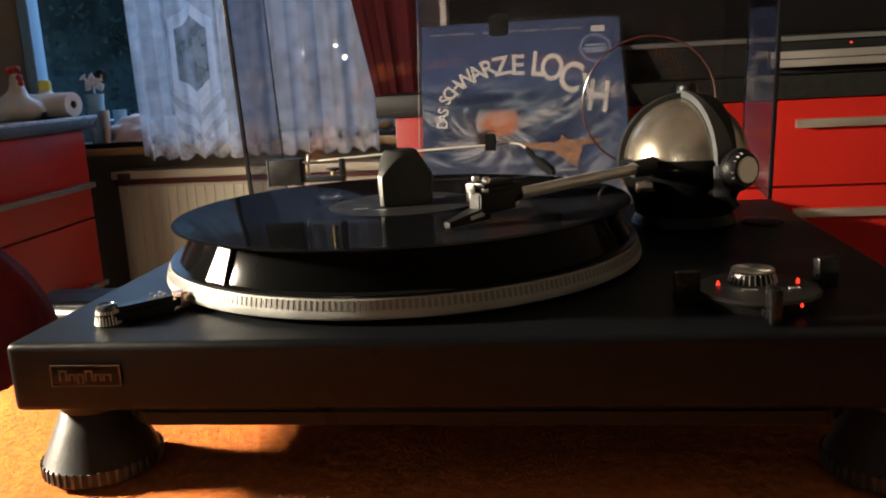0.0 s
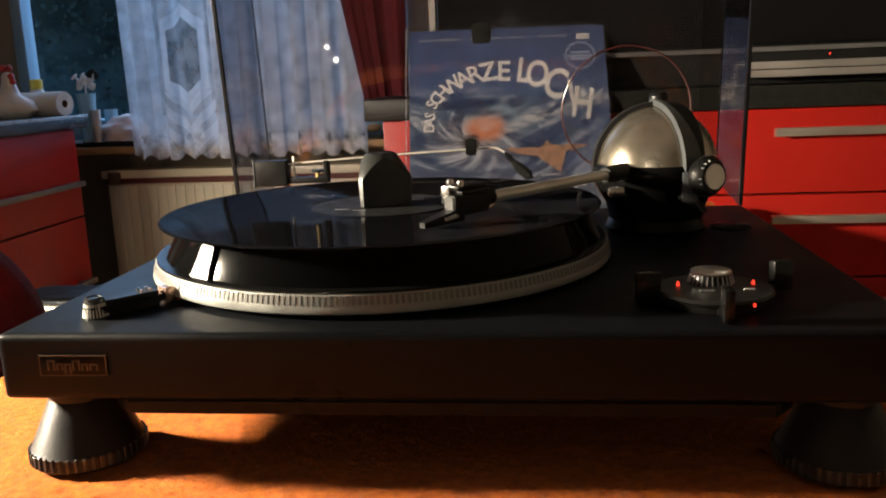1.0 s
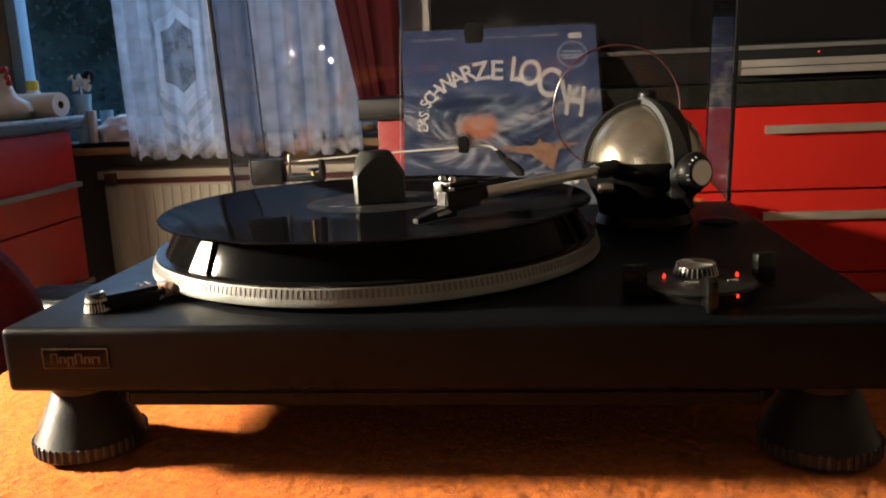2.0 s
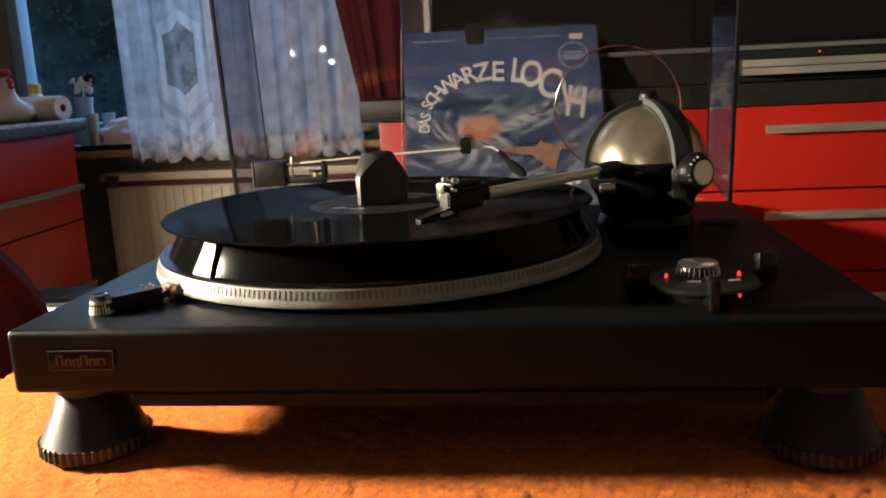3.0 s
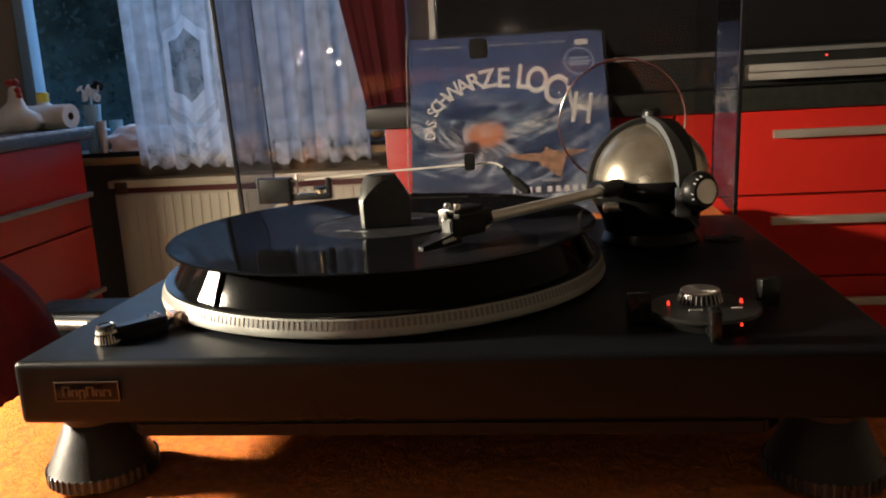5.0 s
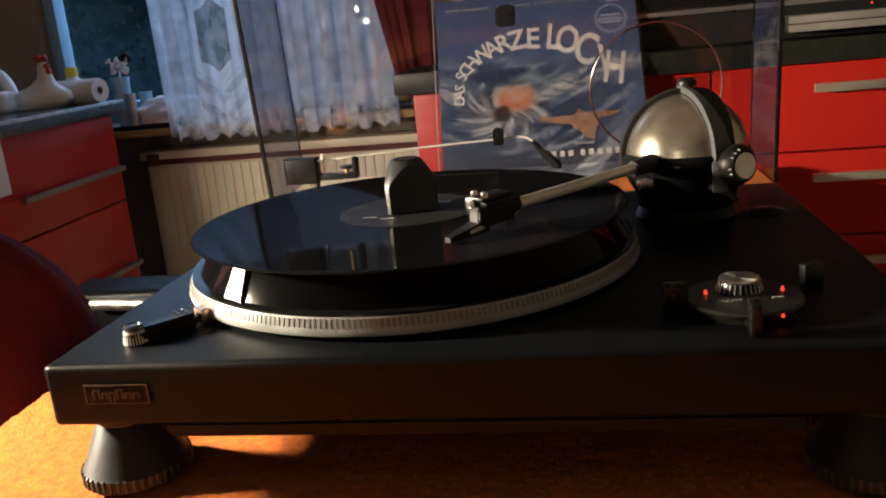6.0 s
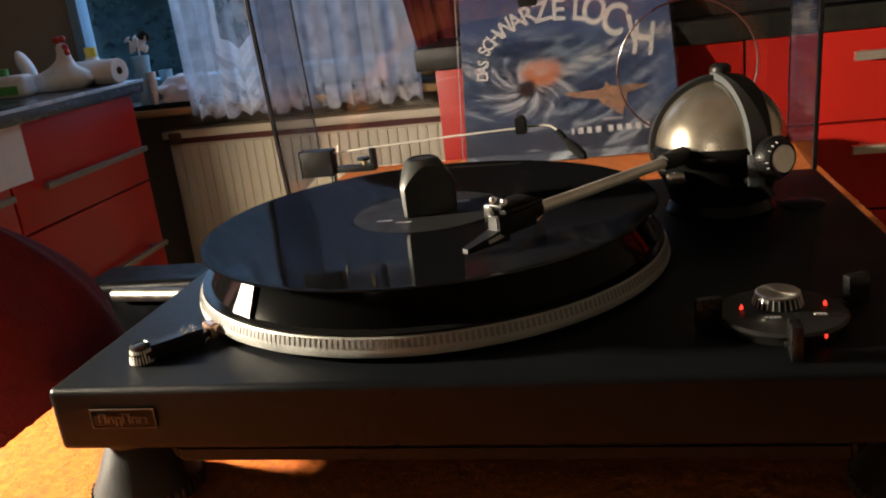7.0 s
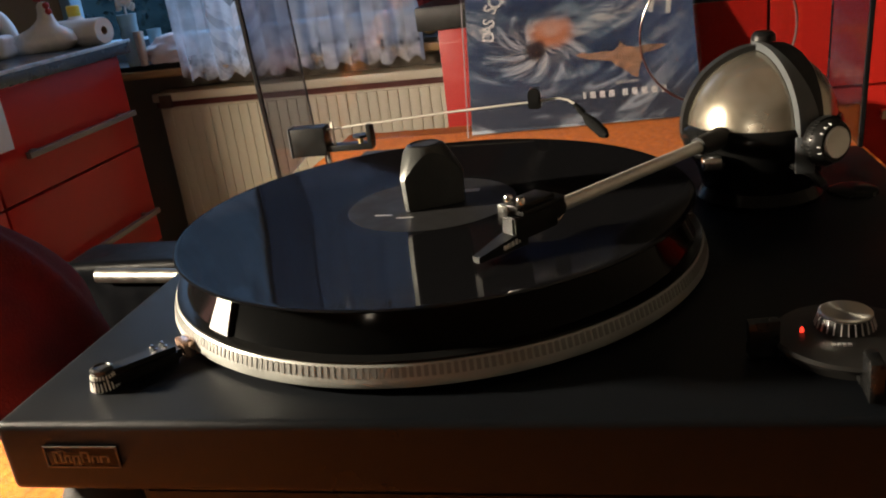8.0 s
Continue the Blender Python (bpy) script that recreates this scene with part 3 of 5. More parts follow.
strobe_paint = mat("grey_strobe_paint", (0.12, 0.118, 0.110), 0.6)
strobe_marks()
part("platter_mat", lathe([(0, 0.8426), (0.1505, 0.8426), (0.1510, 0.8445), (0.1538, 0.8446), (0.1536, 0.8456), (0.1500, 0.8460), (0, 0.8458)], seg=160), gloss_black, platter, "glossy black platter mat", 40)
part("raised_drum", lathe([(0, 0.8459), (0.1478, 0.8459), (0.1385, 0.8640), (0.1385, 0.8666), (0, 0.8668)], seg=160), drum_m, platter, "glossy black raised support for the record", 40)


def pad(az):
    """A flat tapering pad on the drum's side, its face at right angles to the radius."""
    b = prism([(-0.0094, 0), (0.0094, 0), (0.0062, 0.0222), (-0.0062, 0.0222)], -0.006, 0.0, bev=0.0005)
    m = Matrix.Rotation(az, 4, "Z") @ pose(0.1500, 0, 0.8462, 0, -26, 0) @ Matrix(((0, 0, 1, 0), (1, 0, 0, 0), (0, 1, 0, 0), (0, 0, 0, 1)))
    bmesh.ops.transform(b, matrix=m, verts=b.verts)
    part("support_pad", b, pad_m, platter, "satin metal tapering support pad", 30)


for k in range(3):
    pad(radians(-126 + 120 * k))


# ---- the record ----
def vinyl():
    m = bpy.data.materials.new("black_vinyl")
    m.use_nodes = True
    n, l = m.node_tree.nodes, m.node_tree.links
    n.remove(n["Principled BSDF"])
    df = n.new("ShaderNodeBsdfDiffuse")
    df.inputs[0].default_value = (0.0035, 0.0035, 0.004, 1)
    p = n.new("ShaderNodeBsdfGlossy")
    lw = n.new("ShaderNodeLayerWeight")
    lw.inputs["Blend"].default_value = 0.5
    pw = n.new("ShaderNodeMath")
    pw.operation = "POWER"
    pw.inputs[1].default_value = 3.0
    l.new(lw.outputs["Facing"], pw.inputs[0])
    kf = n.new("ShaderNodeMath")
    kf.operation = "MULTIPLY_ADD"
    kf.inputs[1].default_value, kf.inputs[2].default_value = 0.055, 0.036
    l.new(pw.outputs[0], kf.inputs[0])
    mx = n.new("ShaderNodeMixShader")
    l.new(kf.outputs[0], mx.inputs[0])
    l.new(df.outputs[0], mx.inputs[1])
    l.new(p.outputs[0], mx.inputs[2])
    l.new(mx.outputs[0], n["Material Output"].inputs[0])
    tc = n.new("ShaderNodeTexCoord")
    sp = n.new("ShaderNodeSeparateXYZ")
    l.new(tc.outputs["Object"], sp.inputs[0])
    cx = n.new("ShaderNodeCombineXYZ")
    l.new(sp.outputs[0], cx.inputs[0])
    l.new(sp.outputs[1], cx.inputs[1])
    ln = n.new("ShaderNodeVectorMath")
    ln.operation = "LENGTH"
    l.new(cx.outputs[0], ln.inputs[0])
    rn = n.new("ShaderNodeTexNoise")
    rn.noise_dimensions = "1D"
    rn.inputs["Scale"].default_value, rn.inputs["Detail"].default_value = 900.0, 4.0
    l.new(ln.outputs["Value"], rn.inputs["W"])
    dust = n.new("ShaderNodeTexNoise")
    dust.inputs["Scale"].default_value = 14.0
    l.new(tc.outputs["Object"], dust.inputs["Vector"])
    s = n.new("ShaderNodeMath")
    s.operation = "MULTIPLY_ADD"
    s.inputs[1].default_value = 0.03
    l.new(rn.outputs["Fac"], s.inputs[0])
    s2 = n.new("ShaderNodeMath")
    s2.operation = "MULTIPLY_ADD"
    s2.inputs[1].default_value, s2.inputs[2].default_value = 0.10, 0.01
    l.new(dust.outputs["Fac"], s2.inputs[0])
    l.new(s2.outputs[0], s.inputs[2])
    l.new(s.outputs[0], p.inputs["Roughness"])
    b = n.new("ShaderNodeBump")
    b.inputs["Strength"].default_value, b.inputs["Distance"].default_value = 0.02, 0.0004
    l.new(rn.outputs["Fac"], b.inputs["Height"])
    l.new(b.outputs[0], p.inputs["Normal"])
    return m


record = thing("vinyl_record", (0, 0, 0.867), "glossy black vinyl record with dark label on the raised platter", "record")
part("disc", lathe([(0, 0.8669), (0.1485, 0.8669), (0.1503, 0.8674), (0.1508, 0.8682), (0.1500, 0.8690), (0.1470, 0.8689), (0.1460, 0.8685), (0.062, 0.8685), (0.060, 0.8683), (0.0525, 0.8683), (0.0515, 0.8686), (0, 0.8686)], seg=220), vinyl(), record, smooth=30)
part("label", lathe([(0, 0.8688), (0.0500, 0.8688), (0.0502, 0.86865)], seg=96), mat("dark_grey_label", (0.014, 0.014, 0.015), 0.5, var=0.2, scale=60, spec=0.08), record, "dark grey paper label", 0)
for x0, x1, y, w in ((-0.030, -0.020, -0.020, 0.0015), (-0.016, -0.006, -0.026, 0.0012), (0.008, 0.026, 0.020, 0.006)):
    part("label_print", box(x0, x1, y - w / 2, y + w / 2, 0.86885, 0.86895), print_grey, record, "faint unreadable print", 0)


# ---- puck: a weight with three flats and a cone top ----
def puck():
    b = bmesh.new()
    rings = [(0.0195, 0.8690), (0.0203, 0.8700), (0.0209, 0.8880), (0.0205, 0.8893), (0.0110, 0.9042), (0.0102, 0.9048)]
    seg = 120
    vs = [[b.verts.new((r * math.cos(2 * math.pi * i / seg), r * math.sin(2 * math.pi * i / seg), z)) for i in range(seg)] for r, z in rings]
    for u, v in zip(vs, vs[1:]):
        for i in range(seg):
            b.faces.new((u[i], u[(i + 1) % seg], v[(i + 1) % seg], v[i]))
    b.faces.new(vs[0])
    b.faces.new(vs[-1])
    # three broad flats cut into the sides, leaning out a little towards the top
    for k in range(3):
        a = radians(-64 + 120 * k)
        lean = radians(-2)
        nrm = Vector((math.cos(a) * math.cos(lean), math.sin(a) * math.cos(lean), math.sin(lean))).normalized()
        p = Vector((0.0114 * math.cos(a), 0.0114 * math.sin(a), 0.8690))
        g = bmesh.ops.bisect_plane(b, geom=b.verts[:] + b.edges[:] + b.faces[:], plane_co=p, plane_no=nrm, clear_outer=True)
        bmesh.ops.edgeloop_fill(b, edges=[e for e in g["geom_cut"] if isinstance(e, bmesh.types.BMEdge)])
    return b


weight = thing("record_weight", (0, 0, 0.8690), "dark grey record weight with three flat sides on the label", "weight")
part("body", puck(), puck_m, weight, smooth=25)
part("top_recess", lathe([(0, 0.9046), (0.0070, 0.9046), (0.0085, 0.9054), (0.0097, 0.9048)], seg=48), plastic, weight, "black dished top", 40)


# ---- strobe lamp and speed pod ----
gloss_rim = mat("polished_black_rim", (0.02, 0.02, 0.021), 0.16, var=0.2, scale=60, spec=0.8)


def strobe_pod():
    a = Vector((-0.139, -0.146, 0))
    d = Vector((0.036, 0.040, 0)).normalized()
    ang = math.degrees(math.atan2(d.y, d.x))
    m = pose(a.x, a.y, 0.8305, 0, 0, ang)

    def put(bm):
        bmesh.ops.transform(bm, matrix=m, verts=bm.verts)
        return bm
    outline = [(-0.0065 * math.cos(t), -0.0065 * math.sin(t)) for t in [math.radians(-80 + 20 * i) for i in range(9)]]
    outline = outline + [(0.038, -0.0065), (0.038, 0.0065)]
    p = part("strobe_pod", put(prism(outline, 0.0, 0.0092, bev=0.0026)), plastic, player, "black strobe lamp pod")
    part("knob", put(lathe([(0, 0.0), (0.0066, 0.0), (0.0052, 0.0085), (0.0056, 0.0092), (0.0054, 0.0108), (0.0040, 0.0116), (0.0036, 0.0110), (0, 0.0108)], seg=40)), gloss_rim, p, "small dished knob", 35)
    b = None
    for i in range(24):
        q = box(-0.0004, 0.0005, -0.00035, 0.00035, 0.0, 0.0076)
        bmesh.ops.transform(q, matrix=Matrix.Rotation(2 * math.pi * i / 24, 4, "Z") @ pose(0.0068, 0, 0.0008, 0, -10, 0), verts=q.verts)
        b = join(b, q)
    part("knob_ribs", put(b), alu, p, "bright ribs", 0)
    b = None
    for x, y in ((0.026, -0.003), (0.026, 0.003), (0.031, -0.003), (0.031, 0.003)):
        b = lathe([(0.0010, 0.0095), (0.0010, 0.0112), (0, 0.0114)], (x, y, 0), 10, bm=b)
    part("pins", put(b), chrome, p, "tiny bright pins", 0)
    part("lens_cap", put(box(0.0385, 0.0450, -0.0062, 0.0062, 0.0008, 0.0098, 0.0015)), copper_m, p, "pinkish metal lens cap")
    part("lens", put(box(0.0452, 0.0490, -0.0050, 0.0050, 0.0008, 0.0075, 0.001)), orange_plastic, p, "red lens")


strobe_pod()


# ---- control disc with three touch buttons ----
disc_m = mat("dark_grey_control_plastic", (0.012, 0.0115, 0.011), 0.42, var=0.2, scale=40, bump=0.06, bscale=900, spec=0.35)
fin_m = mat("satin_dark_fin", (0.007, 0.007, 0.007), 0.26, var=0.2, scale=60, spec=0.25)


def controls():
    cx, cy, z = 0.2020, -0.1225, PZ1
    t = part("control_disc", lathe([(0, 0), (0.0270, 0), (0.0275, 0.004), (0.0305, 0.0048), (0.0312, 0.0062), (0.0300, 0.0076), (0.0, 0.0105)], (cx, cy, z), 96), disc_m, player, "round dark grey control panel", 35)
    k = part("speed_knob", lathe([(0.0122, 0.009), (0.0112, 0.0125), (0.0104, 0.0150), (0.0100, 0.0156)], (cx - 0.001, cy + 0.004, z), 48), plastic, t, "ribbed knob", 40)
    part("knob_cap", lathe([(0.0106, 0.0152), (0.0108, 0.0160), (0.0100, 0.0166), (0.0030, 0.0160), (0, 0.0159)], (cx - 0.001, cy + 0.004, z), 48), turned("turned_aluminium", (0.70, 0.68, 0.62), "Z"), k, "turned aluminium cap", 40)
    b = None
    for i in range(26):
        q = box(-0.0006, 0.0005, -0.0002, 0.0002, 0.0, 0.0052)
        bmesh.ops.transform(q, matrix=pose(cx - 0.001, cy + 0.004, z) @ Matrix.Rotation(2 * math.pi * i / 26, 4, "Z") @ pose(0.0120, 0, 0.0098, 0, -17, 0), verts=q.verts)
        b = join(b, q)
    part("knob_ribs", b, silver_trim, k, "fine bright ribs", 0)
    for az, out in ((-172, -0.003), (-92, 0.0), (27, 0.006)):
        m = pose(cx, cy, z, 0, 0, az) @ pose(out, 0, 0)
        q = box(0.0325, 0.0455, -0.0026, 0.0026, 0.0006, 0.0175, 0.0008)
        bmesh.ops.transform(q, matrix=m, verts=q.verts)
        u = part("touch_button", q, fin_m, t, "black upright touch fin")
        q = box(0.0260, 0.0330, -0.0030, 0.0030, 0.0006, 0.0045, 0.0008)
        bmesh.ops.transform(q, matrix=m, verts=q.verts)
        part("button_base", q, plastic, u)
    for x, y, zz in ((-0.019, 0.0005, 0.0093), (0.021, 0.0025, 0.0092)):
        part("led", lathe([(0.0009, -0.001), (0.0008, 0.0006), (0.0003, 0.0017), (0, 0.0018)], (cx + x, cy + y, z + zz), 12), led_m, t, "small red light")
    part("led", lathe([(0.0007, -0.001), (0.0006, 0.0005), (0, 0.0008)], (0.2165, -0.1505, z + 0.0055), 12), led_m, t, "small red light")
    b = None
    for x, y, w in ((-0.010, -0.0135, 0.008), (0.013, -0.011, 0.006)):
        for i in range(4):
            b = box(cx + x + i * w / 4, cx + x + (i + 0.7) * w / 4, cy + y - 0.001, cy + y + 0.001, z + 0.0089, z + 0.0097, bm=b)
    part("print_bars", b, print_grey, t, "faint grey print", 0)


controls()


# ---- spherical arm housing ----
SC = Vector((0.2005, 0.098, 0.8800))
SR = 0.0465


def arm_base():
    base = part("arm_housing", lathe([(0.0, PZ1), (0.038, PZ1), (0.0395, PZ1 + 0.003), (0.036, PZ1 + 0.010), (0.039, PZ1 + 0.022), (0.0455, 0.864), (0.0485, 0.870), (0.0500, 0.8755), (0.0496, 0.8815), (0.0474, 0.8838), (0.046, 0.8838), (0.043, 0.8808), (0, 0.8808)], (SC.x, SC.y, 0), 80), gloss_black, player, "glossy black bowl under the dome", 40)
    # steel dome
    prof = [(SR * math.cos(t), SR * math.sin(t)) for t in [radians(2 + 88 * i / 24) for i in range(25)]]
    prof[-1] = (0, SR)
    part("dome", lathe(prof, SC, 96), steel, base, "brushed steel hemispherical dome with small stains", 60)

    # curved straps over the dome, from its top down to the collar
    def strap(az, r, thick, lo, hi, name, material, label):
        b = bmesh.new()
        rows = []
        m = Matrix.Translation(SC) @ Matrix.Rotation(radians(az), 4, "Z")
        n = 30
        for i in range(n + 1):
            a = radians(-8 + 101 * i / n)
            k = max(0.0, math.cos(a))
            ring = []
            for rr, yy in ((r, lo(k)), (r, hi(k)), (r + thick, hi(k)), (r + thick, lo(k))):
                h = math.sqrt(max(0.0, rr * rr - yy * yy))
                ring.append(b.verts.new(m @ Vector((h * math.cos(a), yy, h * math.sin(a)))))
            rows.append(ring)
        for u, v in zip(rows, rows[1:]):
            for q in range(4):
                b.faces.new((u[q], u[(q + 1) % 4], v[(q + 1) % 4], v[q]))
        b.faces.new(rows[0])
        b.faces.new(rows[-1])
        part(name, b, material, base, label, 35)
    strap(-66, SR + 0.0005, 0.0036, lambda k: -0.0015 + 0.009 * k ** 3, lambda k: 0.0155 - 0.0045 * k ** 3, "strap", softblack, "black strap over the dome")
    strap(-66, SR + 0.0005, 0.0048, lambda k: -0.0050 - 0.0014 * k, lambda k: -0.0018 + 0.009 * k ** 3, "strap_edge", grey_paint, "grey blade that widens down to the bearing")
    strap(186, SR + 0.0003, 0.0034, lambda k: -0.0045, lambda k: 0.0045, "strap", softblack, "black strap over the dome")
    part("hoop_button", lathe([(0, 0), (0.0075, 0), (0.0072, 0.004), (0.0050, 0.0062), (0, 0.0066)], SC + Vector((0.002, 0.002, SR + 0.004)), 32), plastic, base, "black button on top")
    # side yoke and the knob that faces right
    part("yoke_plate", box(0.2130, 0.2240, 0.0465, 0.0505, 0.8580, 0.8800, 0.001), grey_paint, base, "grey bearing plate")
    fwd = Vector((0.56, -0.83, 0.03)).normalized()
    kc = Vector((0.2350, 0.0430, 0.8768)) - fwd * 0.004
    tm = fwd.to_track_quat("Z", "Y").to_matrix().to_4x4()
    kb = part("force_knob", lathe([(0, -0.0095), (0.0134, -0.0095), (0.0148, -0.007), (0.0146, -0.003), (0.0130, 0.001), (0.0116, 0.003), (0, 0.003)], kc, 56, m=tm), plastic, base, "black ribbed dial", 35)
    part("dial_face", lathe([(0, 0.0040), (0.0088, 0.0044), (0.0096, 0.0036), (0.0096, 0.0028)], kc, 56, m=tm), turned("turned_dial_metal", (0.74, 0.72, 0.66), "Y"), kb, "turned metal dial face", 40)
    b = None
    for i in range(40):
        q = box(0.0140, 0.0152, -0.0005, 0.0005, -0.0065, -0.0026)
        bmesh.ops.transform(q, matrix=Matrix.Translation(kc) @ tm @ Matrix.Rotation(2 * math.pi * i / 40, 4, "Z"), verts=q.verts)
        b = join(b, q)
    part("dial_ribs", b, plastic, kb, "fine ribs", 0)
    b = None
    for deg in (110, 128, 146, 182, 200):
        q = box(0.0119, 0.0131, -0.0003, 0.0003, 0.0011, 0.0030)
        bmesh.ops.transform(q, matrix=Matrix.Translation(kc) @ tm @ Matrix.Rotation(radians(deg), 4, "Z"), verts=q.verts)
        b = join(b, q)
    part("dial_marks", b, print_grey, kb, "white scale marks", 0)
    part("dial_bracket", tube([kc - fwd * 0.014, SC + Vector((0.01, -0.01, -0.006))], 0.0085, 20), plastic, base, "black bracket")
    part("chrome_screw", lathe([(0, 0), (0.0022, 0), (0.0018, 0.0012), (0, 0.0016)], Vector((0.2170, 0.0480, 0.8750)), 16, m=tm), chrome, base, "small chrome screw")
    part("lower_lever", tube([(0.212, 0.058, 0.862), (0.224, 0.050, 0.857), (0.229, 0.048, 0.850)], 0.003, 12), plastic, base, "small black lever")
    part("bearing_clip", box(0.1600, 0.1720, 0.0510, 0.0590, 0.8620, 0.8700, 0.002), chrome, base, "chrome clip below the arm")
    return base


housing = arm_base()
part("rest_plate", lathe([(0, 0), (0.0155, 0), (0.0150, 0.0018), (0.0120, 0.0030), (0, 0.0030)], (0.2575, 0.092, PZ1), 40), gloss_black, player, "flat black oval cap")


# ---- tonearm ----
def tonearm():
    a, e = Vector((0.1592, 0.0450, 0.8803)), Vector((0.0790, -0.0560, 0.8806))
    d = (e - a).normalized()
    arm = part("tonearm", tube([a, a + (e - a) * 0.5, e], 0.0036, 20), alu, player, "straight satin metal tonearm tube")
    part("arm_sleeve", tube([a - d * 0.022, a - d * 0.008, a + d * 0.004], [0.0068, 0.0064, 0.0054], 20), softblack, arm, "black sleeve at the bearing")
    part("arm_collar", tube([e - d * 0.001, e + d * 0.004], 0.0042, 20), softblack, arm)
    ang = math.degrees(math.atan2(d.y, d.x))
    m = pose(e.x, e.y, 0.8790, 0, 0, ang)

    def put(bm):
        bmesh.ops.transform(bm, matrix=m, verts=bm.verts)
        return bm
    hs = part("headshell", put(box(0.004, 0.034, -0.0080, 0.0080, 0.0070, 0.0098, 0.0008)), plastic, arm, "black headshell")
    part("shell_stem", put(box(0.000, 0.012, -0.0045, 0.0045, -0.002, 0.0085, 0.0012)), plastic, hs)
    part("weight_block", put(box(0.010, 0.036, -0.0065, 0.0065, 0.0098, 0.0125, 0.0008)), plastic, hs)
    for y in (-0.0042, 0.0042):
        part("screw", put(lathe([(0.0022, 0.0122), (0.0024, 0.0146), (0.0018, 0.0158), (0, 0.0160)], (0.0315, y, 0), 16)), chrome, hs, "chrome cartridge screw")
    part("nut_block", put(box(0.0330, 0.0370, -0.0068, 0.0000, 0.0015, 0.0120, 0.0006)), chrome, hs, "bright metal end block")
    part("cartridge", put(prism([(0.008, -0.0062), (0.034, -0.0062), (0.0375, -0.004), (0.0375, 0.004), (0.034, 0.0062), (0.008, 0.0062)], -0.0052, 0.0068, bev=0.0008)), plastic, hs, "black cartridge body")
    b = bmesh.new()
    pts = [(0.030, -0.0055, -0.0005), (0.030, 0.0055, -0.0005), (0.030, 0.0055, -0.0085), (0.030, -0.0055, -0.0085), (0.060, -0.0022, -0.0062), (0.060, 0.0022, -0.0062), (0.060, 0.0022, -0.0092), (0.060, -0.0022, -0.0092)]
    v = [b.verts.new(p) for p in pts]
    for f in ((0, 1, 2, 3), (4, 5, 6, 7), (0, 1, 5, 4), (1, 2, 6, 5), (2, 3, 7, 6), (3, 0, 4, 7)):
        b.faces.new([v[i] for i in f])
    part("stylus_guard", put(b), plastic, hs, "wedge-shaped black stylus guard", 20)
    b = None
    for i in range(5):
        b = box(0.034 + i * 0.0024, 0.0356 + i * 0.0024, 0.0036, 0.0050, -0.0060 - i * 0.0002, -0.0032 - i * 0.0004, bm=b)
    part("guard_print", put(b), print_white, hs, "tiny white wordmark bars", 0)
    part("arrow", put(prism([(0.0010, -0.0052), (0.0070, -0.0052), (0.0040, -0.0050)], 0, 0.001)), print_white, hs)
    for y in (-0.003, -0.001, 0.001, 0.003):
        part("wire", put(tube([(0.000, y, -0.0015), (0.005, y * 1.2, -0.0040), (0.010, y, -0.0028)], 0.00045, 6)), copper_m, hs, "thin cartridge wire")


tonearm()


# ---- dust brush arm ----
def brush():
    t = thing("dust_brush_arm", (-0.118, 0.165, PZ1), "black dust brush arm with thin metal rod over the record", "record brush")
    part("post", tube([(-0.120, 0.168, PZ1), (-0.120, 0.168, 0.868)], 0.0028, 14), chrome, t, "thin chrome post")
    part("counterweight", box(-0.1470, -0.1175, 0.160, 0.176, 0.8628, 0.8860, 0.0015), plastic, t, "black block counterweight")
    part("weight_plate", box(-0.1482, -0.1471, 0.1595, 0.1765, 0.8625, 0.8865, 0.0003), grey_paint, t, "grey edge plate")
    part("cradle", box(-0.1175, -0.0800, 0.162, 0.174, 0.8650, 0.8702, 0.001), plastic, t, "black cradle bar")
    part("cradle_fork", box(-0.0838, -0.0800, 0.162, 0.174, 0.8702, 0.8850, 0.0008), plastic, t)
    part("pivot_pin", tube([(-0.1115, 0.165, 0.869), (-0.1115, 0.165, 0.8895)], 0.0010, 10), alu, t, "thin upright pin")
    part("lock_wheel", lathe([(0, 0), (0.0062, 0), (0.0062, 0.0020), (0, 0.0022)], (-0.0905, 0.168, 0.8745), 24), plastic, t, "small black wheel")
    part("wheel_post", tube([(-0.0905, 0.168, 0.869), (-0.0905, 0.168, 0.8745)], 0.0022, 12), brass, t, "brass post")
    part("rod", tube([(-0.1175, 0.168, 0.8825), (-0.02, 0.168, 0.8882), (0.045, 0.170, 0.8905), (0.068, 0.170, 0.8918), (0.0745, 0.169, 0.8905), (0.082, 0.165, 0.8860)], 0.0009, 10), alu, t, "thin metal rod")
    part("slider", prism([(-0.0048, -0.008), (0.0048, -0.008), (0.0048, 0.004), (0.003, 0.0072), (-0.003, 0.0072), (-0.0048, 0.004)], -0.004, 0.004, m=pose(0.0500, 0.169, 0.8940, 90, 0, 0), bev=0.0008), plastic, t, "black sliding weight with rounded top")
    part("brush_stem", tube([(0.0800, 0.166, 0.8872), (0.0850, 0.162, 0.8820), (0.0868, 0.160, 0.8795)], [0.0016, 0.0028, 0.0020], 12), bristle_m, t)
    part("brush_head", tube([(0.0868, 0.160, 0.8795), (0.0920, 0.150, 0.8760), (0.1000, 0.138, 0.8705), (0.1030, 0.132, 0.8692)], [0.0022, 0.0044, 0.0042, 0.0016], 14), bristle_m, t, "black oval brush head")


bristle_m = mat("black_bristles", (0.004, 0.004, 0.004), 0.8, var=0.4, scale=300, bump=0.4, bscale=1800, spec=0.08)
brass = mat("dull_brass", (0.40, 0.30, 0.14), 0.35, metal=1.0, var=0.15, scale=90)
brush()


